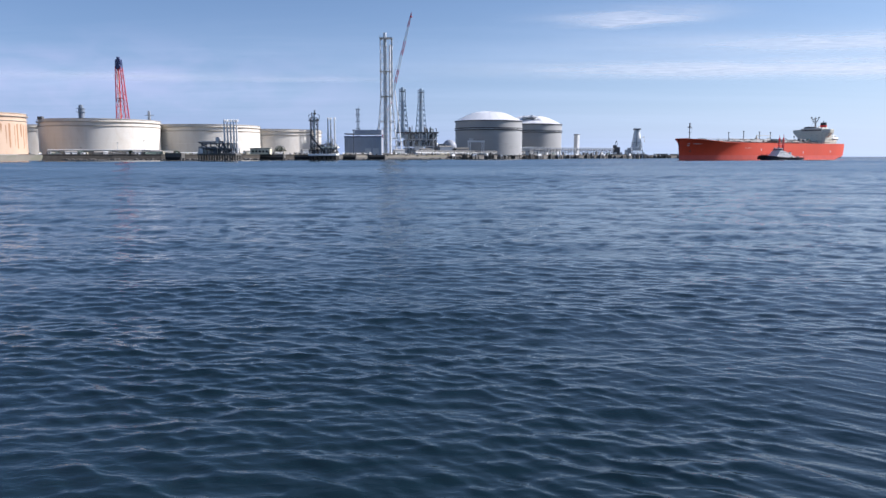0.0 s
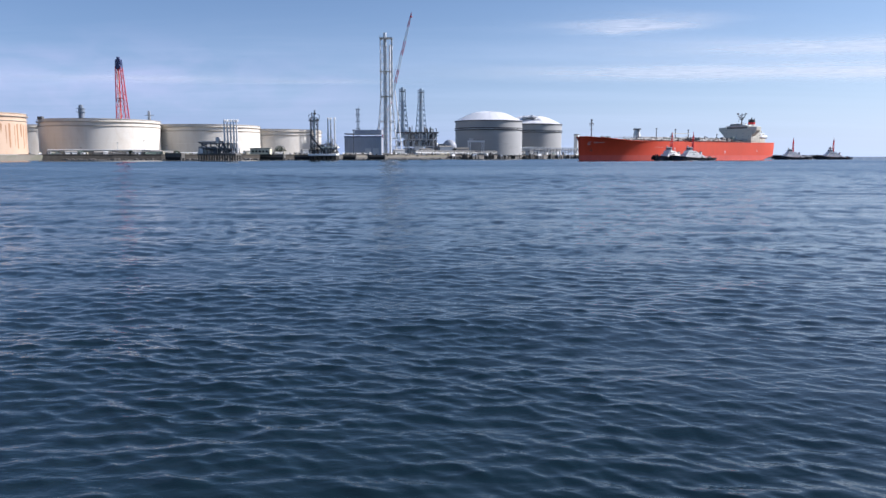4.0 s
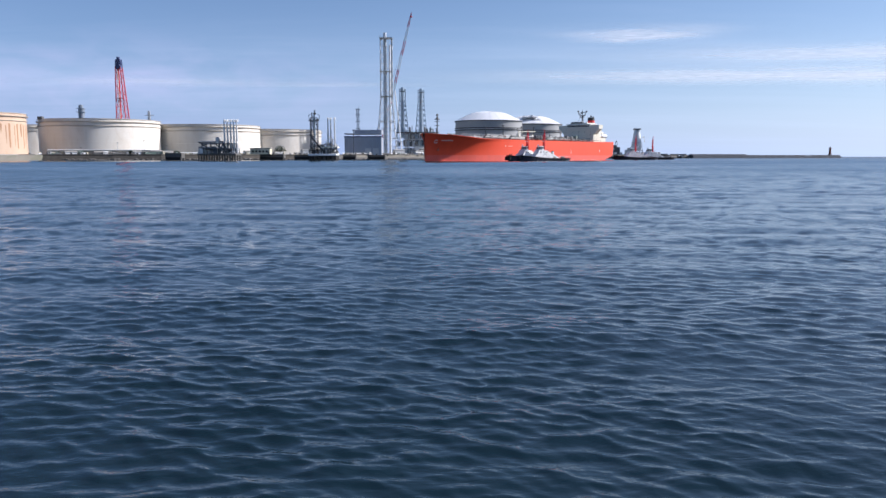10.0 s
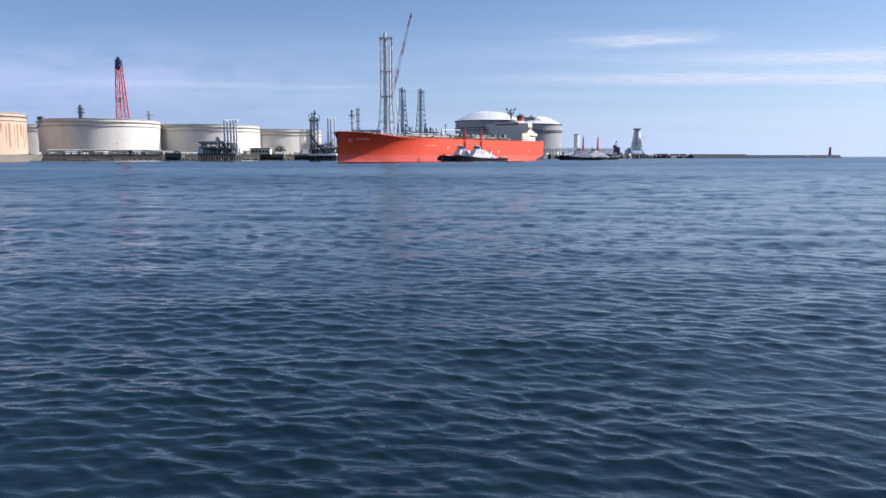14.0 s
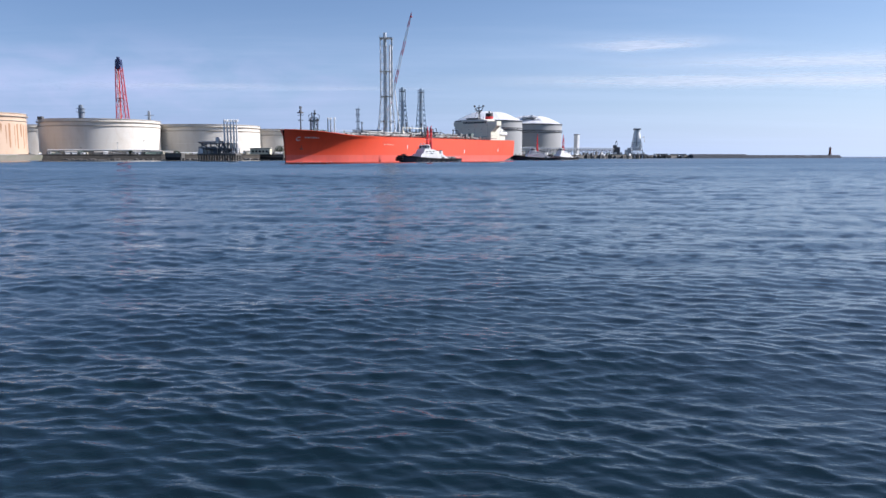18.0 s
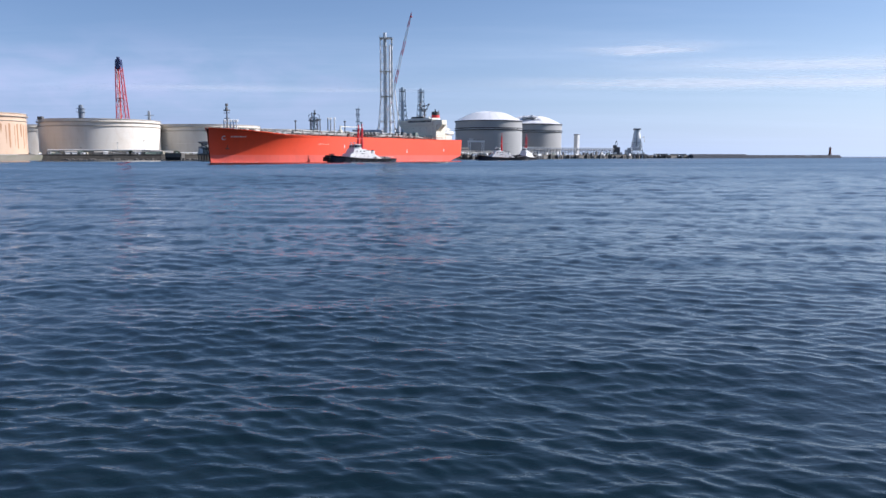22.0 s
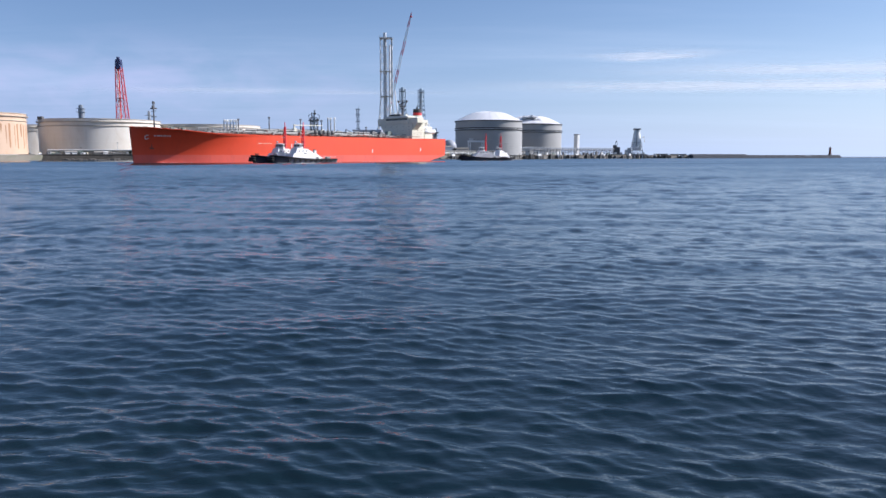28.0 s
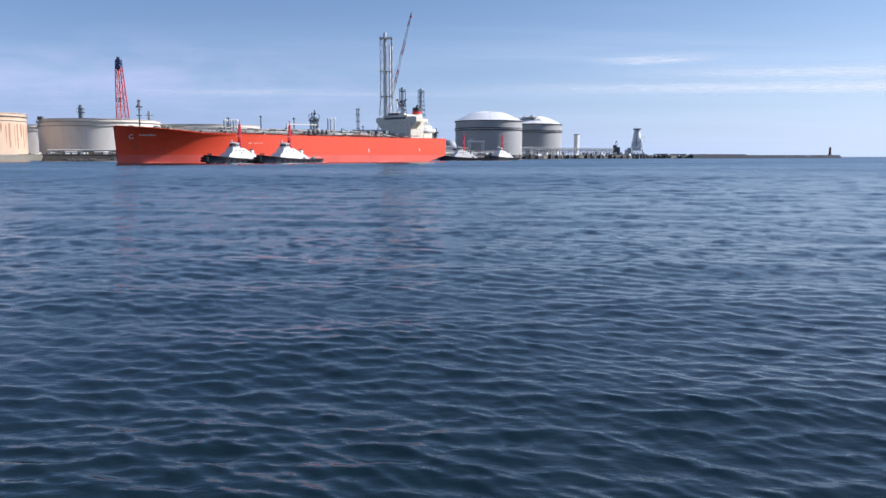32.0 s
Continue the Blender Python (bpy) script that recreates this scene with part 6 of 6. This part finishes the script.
# ---- harbour tugs ----
def tug():
    t = thing("harbour_tug", pose(0, 0, 0), "dark hulled harbour tug with white deckhouse and red mast", "tugboat", "harbour tugs")
    us = [0, 1, 2.5, 5, 8, 12, 17, 22, 27, 31, 34, 35.5, 36]

    def sheer(u):
        return lerp(u, [(0, 4.3), (6, 3.6), (14, 2.7), (24, 2.2), (36, 2.3)])

    def half(u, k):
        d = lerp(u, [(0, 0.8), (1, 2.2), (2.5, 3.5), (5, 4.6), (8, 5.0), (27, 5.0), (31, 4.8), (34, 4.2), (35.5, 3.4), (36, 2.6)])
        w = lerp(u, [(0, 0.3), (2.5, 1.8), (8, 4.4), (12, 4.9), (27, 4.7), (34, 3.2), (36, 1.6)])
        return w + (d - w) * k

    def shell(z0, z1, name, m, out=0.0):
        rings = []
        for u in us:
            side = []
            for k in (1, 0.66, 0.33, 0):
                z = z0(u) + (z1(u) - z0(u)) * k
                kk = max(0, min(1, (z + 1.5) / (sheer(u) + 1.5)))
                side.append((u + 1.2 * (1 - kk) * max(0, 1 - u / 8), half(u, kk) + out, z))
            rings.append([(x, -b, z) for x, b, z in side] + [(x, b, z) for x, b, z in reversed(side)])
        g = Geo().loft(rings)
        g.add(rings[0], [tuple(range(7, -1, -1))]).add(rings[-1], [tuple(range(8))])
        part(name, g, m, t, smooth=True)

    shell(lambda u: -1.5, lambda u: sheer(u), "hull", M["tug_hull"])
    shell(lambda u: sheer(u) - 0.9, lambda u: sheer(u) - 0.25, "rubber_fender", M["rubber"], 0.35)
    part("deck", Geo().loft([[(u, -half(u, 1) + 0.1, sheer(u) - 0.8), (u, half(u, 1) - 0.1, sheer(u) - 0.8)] for u in us]), M["deck"], t)
    for u, z in ((0.2, 2.6), (0.0, 1.4)):
        part("bow_fender", Geo().lathe([(0.2, -2.4), (0.75, -2.0), (0.75, 2.0), (0.2, 2.4)], 12), M["rubber"], t, smooth=True, at=Matrix.Translation((u, 0, z)) @ Matrix.Rotation(radians(90), 4, "X"))
    for i in range(9):
        for s in (-1, 1):
            part("tyre_fender", Geo().lathe([(0.3, -0.22), (0.62, -0.22), (0.7, 0), (0.62, 0.22), (0.3, 0.22), (0.3, -0.22)], 12), M["rubber"], t, at=Matrix.Translation((7 + 3 * i, s * (half(7 + 3 * i, 0.8) + 0.35), 1.2)) @ Matrix.Rotation(radians(90), 4, "X"))
    built = set(bpy.data.objects)
    house = part("deckhouse", Geo().add([(6.8, -3.6, 1.8), (25.5, -3.8, 1.6), (25.5, 3.8, 1.6), (6.8, 3.6, 1.8), (8.8, -3.0, 5.4), (21.0, -3.2, 5.2), (21.0, 3.2, 5.2), (8.8, 3.0, 5.4)], [(3, 2, 1, 0), (4, 5, 6, 7), (0, 1, 5, 4), (1, 2, 6, 5), (2, 3, 7, 6), (3, 0, 4, 7)]), M["tug_white"], t, "white deckhouse")
    for i in range(5):
        for s in (-1, 1):
            part("porthole", Geo().lathe([(0, 0), (0.22, 0), (0.22, 0.06), (0, 0.06)], 10), M["glass"], house, at=Matrix.Translation((10.5 + 2.4 * i, s * 3.36 - 0.03, 3.6)) @ Matrix.Rotation(radians(90), 4, "X"))
    part("upper_house", Geo().add([(9.8, -2.7, 5.5), (20.2, -2.9, 5.1), (20.2, 2.9, 5.1), (9.8, 2.7, 5.5), (10.8, -2.3, 8.2), (16.6, -2.4, 7.9), (16.6, 2.4, 7.9), (10.8, 2.3, 8.2)], [(3, 2, 1, 0), (4, 5, 6, 7), (0, 1, 5, 4), (1, 2, 6, 5), (2, 3, 7, 6), (3, 0, 4, 7)]), M["tug_white"], t)
    wh = part("wheelhouse", Geo().lathe([(2.4, 7.8), (2.3, 8.8), (2.0, 10.4), (0, 10.6)], 10, 13, 0), M["tug_white"], t, "white wheelhouse with dark windows")
    for i in range(10):
        a = 2 * math.pi * (i + 0.5) / 10
        m4 = Matrix.Translation((13, 0, 0)) @ Matrix.Rotation(a, 4, "Z")
        part("wheelhouse_window", Geo().add([(2.3, -0.55, 9.1), (2.3, 0.55, 9.1), (2.06, 0.5, 10.1), (2.06, -0.5, 10.1)], [(0, 1, 2, 3)]), M["glass"], wh, at=m4)
    part("wheelhouse_roof", Geo().lathe([(2.3, 10.5), (2.3, 10.75), (0, 11.1)], 20, 13, 0), M["tug_white"], wh)
    for s in (-1, 1):
        part("funnel", Geo().loft([[(20.5 + 1.0 * math.cos(a), s * 2.4 + 0.7 * math.sin(a), zz) for a in [2 * math.pi * i / 12 for i in range(12)]] for zz in (4.6, 7.0)], True), M["tug_white"], t, smooth=True)
        part("funnel_cap", Geo().lathe([(0.75, 7.0), (0.75, 7.5), (0, 7.5)], 12, 20.5, s * 2.4), M["black"], t)
    part("roof_rail", Geo().path([(10.6, -2.4, 8.9), (18, -2.5, 8.5)], 0.09, 4).path([(10.6, 2.4, 8.9), (18, 2.5, 8.5)], 0.09, 4), M["steel_dark"], t)
    for i in range(3):
        for s in (-1, 1):
            part("house_window", Geo().box(11.6 + 1.9 * i, s * 2.62 - 0.08, 6.3, 12.3 + 1.9 * i, s * 2.62 + 0.08, 6.9), M["glass"], t)
    mast = part("mast", Geo().path([(15.6, -1.0, 8), (16.0, -0.4, 20.5)], 0.3, 8).path([(15.6, 1.0, 8), (16.0, 0.4, 20.5)], 0.3, 8), M["tug_red"], t, "red twin leg mast")
    part("mast_trunk", Geo().slab(15.4, -0.5, 7.6, 16.5, 0.5, 12.6, 0.15), M["tug_red"], mast)
    for k in range(6):
        part("mast_rung", Geo().slab(15.4, -1.0 + 0.1 * k, 9.5 + 1.9 * k, 16.4, 1.0 - 0.1 * k, 9.9 + 1.9 * k, 0.05), M["tug_red"], mast)
    part("mast_top", Geo().tube((16, 0, 20.2), (16, 0, 23.0), 0.22, n=6), M["tug_red"], mast)
    part("radar", Geo().box(15, -1.5, 14.35, 15.1, 1.5, 14.6), M["tug_white"], mast)
    part("searchlight", Geo().lathe([(0.1, 11.2), (0.5, 11.5), (0.5, 12.1), (0, 12.3)], 10, 12.4, 1.2), M["steel"], t)
    # the whole house stands amidships
    for ob in bpy.data.objects:
        if ob not in built and ob.parent == t:
            ob.matrix_basis = Matrix.Translation((2.2, 0, 0)) @ ob.matrix_basis
    part("tow_winch", Geo().tube((25.6, -1.6, 2.4), (25.6, 1.6, 2.4), 0.9, n=12), M["deck_green"], t)
    part("tow_bitt", Geo().path([(2.6, -0.9, 3.4), (2.6, -0.9, 5.2)], 0.25, 8).path([(2.6, 0.9, 3.4), (2.6, 0.9, 5.2)], 0.25, 8).path([(2.6, -1.2, 4.8), (2.6, 1.2, 4.8)], 0.2, 8), M["black"], t)
    part("aft_rail", Geo().path([(24, -4.6, 3.1), (34, -3.9, 3.2), (35.6, 0, 3.2), (34, 3.9, 3.2), (24, 4.6, 3.1)], 0.08, 4), M["white"], t)
    for s in (-1, 1):
        r2 = random.Random(17 + s)
        a, b = [], []
        for i in range(16):
            u = 1 + 37 * i / 15
            a.append((u, s * (half(min(u, 36), 0.5) if u < 36 else 2.5), 0.12))
            b.append((u, s * ((half(min(u, 36), 0.5) if u < 36 else 2.5) + r2.uniform(0.2, 1.6)), 0.1))
        part("waterline_foam", Geo().loft([list(q) for q in zip(a, b)]), M["foam"], t, "white foam round the tug")
    for x, y, h in ((22.5, -3, 1.2), (28.4, 2.4, 1.0), (29.2, -2.6, 1.4), (32.6, 1.2, 0.9)):
        part("deck_box", Geo().slab(x, y - 0.7, 1.4, x + 1.8, y + 0.7, 1.5 + h + 0.6, 0.1), M["pipe_grey"], t)
    part("stern_capstan", Geo().lathe([(0.6, 1.4), (0.4, 2.2), (0.7, 2.6), (0, 2.7)], 12, 31, 0), M["deck_green"], t)
    part("life_raft", Geo().tube((16.6, -3.0, 5.5), (18, -3.0, 5.5), 0.45, n=10), M["white"], t)
    return t


tug_a = tug()
tug_a.scale = (1.27, 1.12, 1.0)
tugs = [tug_a] + [copy_thing(tug_a, pose(0, 0, 0)) for _ in range(3)]


# ---- small fast boat crossing before the tanker ----
def speedboat():
    t = thing("speedboat", pose(0, 0, 0), "small white open speedboat throwing a low wake", "boat")
    us = [0, 0.6, 1.6, 3.0, 4.6, 6.0]
    rings = []
    for u in us:
        b = lerp(u, [(0, 0.08), (0.6, 0.5), (1.6, 0.85), (3, 1.05), (6, 1.0)])
        top = lerp(u, [(0, 1.35), (2, 1.1), (6, 0.9)])
        rings.append([(u - 0.3 * (1 - u / 6), -b, top), (u, -b * 0.85, 0.35), (u, 0, -0.25 + 0.3 * max(0, 1 - u / 2)), (u, b * 0.85, 0.35), (u - 0.3 * (1 - u / 6), b, top)])
    hull = Geo().loft(rings)
    hull.add(rings[-1], [(0, 1, 2, 3, 4)])
    part("hull", hull, M["white"], t, smooth=True)
    part("deck", Geo().loft([[(u, -lerp(u, [(0, 0.05), (1.6, 0.8), (6, 0.95)]), 0.8), (u, lerp(u, [(0, 0.05), (1.6, 0.8), (6, 0.95)]), 0.8)] for u in us]), M["pipe_pale"], t)
    part("console", Geo().slab(2.6, -0.45, 0.8, 3.5, 0.45, 1.7, 0.1), M["white"], t)
    part("windscreen", Geo().add([(2.5, -0.5, 1.6), (2.5, 0.5, 1.6), (2.8, 0.45, 2.15), (2.8, -0.45, 2.15)], [(0, 1, 2, 3)]), M["glass"], t)
    part("outboard_motor", Geo().slab(6.0, -0.28, 0.2, 6.6, 0.28, 1.5, 0.12), M["black"], t)
    for s in (-1, 1):
        r2 = random.Random(5 + s)
        a, b = [], []
        for i in range(18):
            u = 1.5 + i * 0.85
            a.append((u, s * (0.7 + 0.05 * u), 0.12))
            b.append((u + r2.uniform(-0.3, 0.3), s * (0.9 + 0.13 * u + r2.uniform(0, 0.7)), 0.1 + 0.45 * r2.random() * max(0, 1 - i / 12)))
        part("bow_wave", Geo().loft([list(q) for q in zip(a, b)]), M["foam"], t, "white foam thrown aside")
    part("wake", Geo().loft([[(6.4 + i, -0.5 - 0.05 * i, 0.14), (6.4 + i, 0, 0.2), (6.4 + i, 0.5 + 0.05 * i, 0.14)] for i in range(11)]), M["foam"], t, "white wake")
    return t


small_boat = speedboat()
small_boat.scale = (0.85, 0.85, 0.7)


# ---- what moves: rows of seconds, x, y, heading ----
TANKER = [
    (0, 215.0, 706.3, 31.7), (1, 185.5, 687.2, 31.5), (2, 157.8, 668.4, 30.9), (3, 132.3, 650.1, 30.7), (5.5, 81.0, 609.7, 36.3),
    (6, 70.3, 602.4, 37.5), (7, 46.9, 588.1, 39.3), (8, 25.5, 574.6, 42.0), (9, 6.1, 561.6, 44.9), (10, -13.6, 548.9, 47.5),
    (11, -31.2, 536.6, 49.8), (12, -44.4, 524.7, 52.2), (13, -57.3, 512.9, 53.1), (14, -68.6, 501.3, 52.1), (16.5, -87.7, 475.5, 51.4),
    (17, -90.0, 471.0, 51.6), (18, -95.2, 462.7, 52.9), (19, -99.7, 455.2, 55.0), (20, -108.3, 448.5, 56.1), (21, -120.0, 442.6, 56.1),
    (22, -132.7, 437.3, 55.0), (23, -146.2, 432.7, 52.9), (24, -156.7, 429.1, 51.9), (25, -163.3, 425.9, 50.2), (27.5, -170.0, 422.5, 47.3),
    (28, -170.0, 421.4, 47.0), (29, -170.6, 419.0, 47.0), (30, -170.8, 415.9, 46.6), (31, -171.8, 412.0, 46.5), (32, -172.8, 407.6, 45.9),
]
TUG_A = [
    (0, 294.0, 717.3, 22.0), (1, 261.0, 694.7, 23.5), (2, 226.0, 669.3, 25.0), (3, 197.5, 645.4, 32.0), (6, 121.8, 591.4, 44.0),
    (7, 103.2, 581.9, 46.0), (8, 84.9, 574.9, 46.0), (9, 64.2, 564.5, 46.0), (10, 46.9, 558.5, 46.0), (11, 33.6, 554.9, 46.0),
    (12, 26.5, 555.5, 46.0), (13, 10.3, 542.3, 44.0), (14, -1.9, 529.0, 41.0), (16.5, -24.4, 499.9, 36.9), (18, -28.5, 495.2, 36.8),
    (19, -37.1, 487.5, 36.7), (20, -42.3, 488.7, 36.7), (21, -56.1, 479.9, 36.6), (22, -71.1, 468.6, 36.6), (23, -85.1, 458.0, 36.5),
    (24, -90.4, 458.8, 36.4), (25, -93.4, 456.0, 36.4), (25.5, -94.2, 454.5, 36.4), (27.5, -103.0, 436.6, 46.4), (28, -106.3, 430.0, 48.9),
    (29, -112.0, 419.1, 54.0), (30, -117.2, 410.1, 54.0), (31, -121.8, 402.4, 54.0), (32, -122.6, 397.3, 54.0),
]
TUG_B = [
    (0, 290.5, 701.5, 21.0), (1, 259.4, 680.7, 21.8), (2, 233.0, 661.0, 22.5), (3, 207.4, 642.0, 23.2), (6, 141.2, 601.5, 25.5),
    (7, 118.2, 590.0, 26.2), (8, 95.8, 580.1, 27.0), (9, 74.7, 569.6, 28.5), (10, 54.8, 560.7, 30.0), (11, 37.6, 552.3, 31.5),
    (12, 35.2, 558.3, 33.0), (13, 21.4, 546.6, 34.5), (14, 8.2, 529.1, 36.0), (16.5, -16.9, 494.1, 35.7), (18, -26.4, 482.3, 35.6),
    (19, -34.8, 474.3, 35.4), (20, -39.9, 475.4, 35.3), (21, -53.2, 467.0, 35.2), (22, -67.9, 456.5, 35.1), (23, -81.7, 446.7, 35.0),
    (24, -86.9, 447.9, 34.9), (25, -89.9, 445.5, 34.8), (25.5, -90.7, 444.1, 34.7), (27.5, -98.4, 427.2, 45.6), (28, -95.4, 427.1, 48.4),
    (29, -95.6, 422.0, 54.0), (30, -99.0, 414.8, 54.0), (31, -101.4, 409.3, 54.0), (32, -98.0, 408.2, 54.0),
]
TUG_C = [
    (0, 540.1, 895.2, 12.0), (0.5, 504.9, 883.5, 12.1), (1, 477.5, 871.8, 12.2), (1.5, 448.8, 860.1, 12.3), (1.8, 418.0, 853.1, 12.4),
    (2, 401.9, 848.4, 12.4), (3, 373.3, 825.0, 12.7), (3.5, 362.1, 819.1, 12.8), (5.5, 300.9, 795.5, 13.2), (6, 285.8, 789.6, 13.3),
    (7, 254.4, 777.9, 13.6), (8, 221.0, 766.2, 13.8), (9, 187.9, 754.4, 14.0), (10, 165.0, 747.6, 13.2), (11, 144.4, 741.9, 12.4),
    (12, 133.8, 736.4, 11.6), (13, 118.9, 727.2, 10.8), (14, 107.3, 713.6, 10.0), (16.5, 75.0, 696.4, 10.0), (18, 61.6, 687.6, 10.0),
    (19, 48.9, 677.9, 20.0), (20, 37.1, 668.5, 30.0), (21, 26.5, 666.9, 25.0), (22, 29.4, 665.4, 20.0), (23, 28.5, 664.0, 15.0),
    (24, 19.2, 662.6, 10.0), (25, 12.8, 661.4, 5.0), (28, 13.9, 647.4, 14.9), (30, 11.6, 638.2, 21.4), (32, -3.2, 629.1, 28.0),
]
TUG_D = [
    (0, 595.8, 918.4, 14.0), (1, 540.6, 895.3, 13.3), (1.8, 477.4, 876.9, 12.8), (2, 467.7, 872.3, 12.7), (3, 432.1, 849.2, 12.0),
    (3.5, 416.6, 843.5, 11.7), (5.5, 358.6, 820.7, 10.3), (6, 338.6, 814.9, 10.0), (7, 299.1, 803.6, 9.3), (8, 268.3, 792.2, 8.7),
    (9, 228.4, 780.8, 8.0), (10, 188.1, 773.7, 10.4), (11, 171.4, 766.8, 12.8), (12, 155.0, 760.0, 15.2), (13, 137.7, 749.6, 17.6),
    (14, 126.9, 734.7, 20.0), (16.5, 105.8, 710.6, 36.7), (18, 95.6, 698.7, 47.3), (19, 90.8, 691.0, 54.7), (20, 87.3, 683.6, 62.0),
    (21, 73.1, 680.0, 63.6), (22, 65.2, 676.4, 65.2), (23, 55.3, 672.8, 66.8), (24, 52.0, 669.2, 68.4), (25, 46.8, 665.6, 70.0),
    (28, 39.3, 657.2, 61.0), (30, 38.6, 651.8, 55.0), (32, 36.1, 646.3, 50.0),
]

SPEEDBOAT = [(0, 245), (20, 240), (23.6, 215), (24.3, 110), (24.5, 77.5), (24.7, 50), (25, -3), (25.2, -35), (25.5, -69), (26.2, -160), (27, -225), (32, -240)]


def motions():
    walk(tanker_ship, [(t, pose(x, y, 0, 0, 0, h)) for t, x, y, h in TANKER])
    for boat, rows in zip(tugs, (TUG_A, TUG_B, TUG_C, TUG_D)):
        walk(boat, [(t, pose(x, y, 0, 0, 0, h)) for t, x, y, h in rows])
    walk(small_boat, [(t, pose(x, 243, 0, 0, 0, 0)) for t, x in SPEEDBOAT])
    walk(water, [(0.0, pose(-2.5, 0.8, 0)), (32.0, pose(2.5, -6.0, 0))])
    walk(cloud, [(0.0, pose(0, 0, 380)), (32.0, pose(300, 920, 380))])


motions()
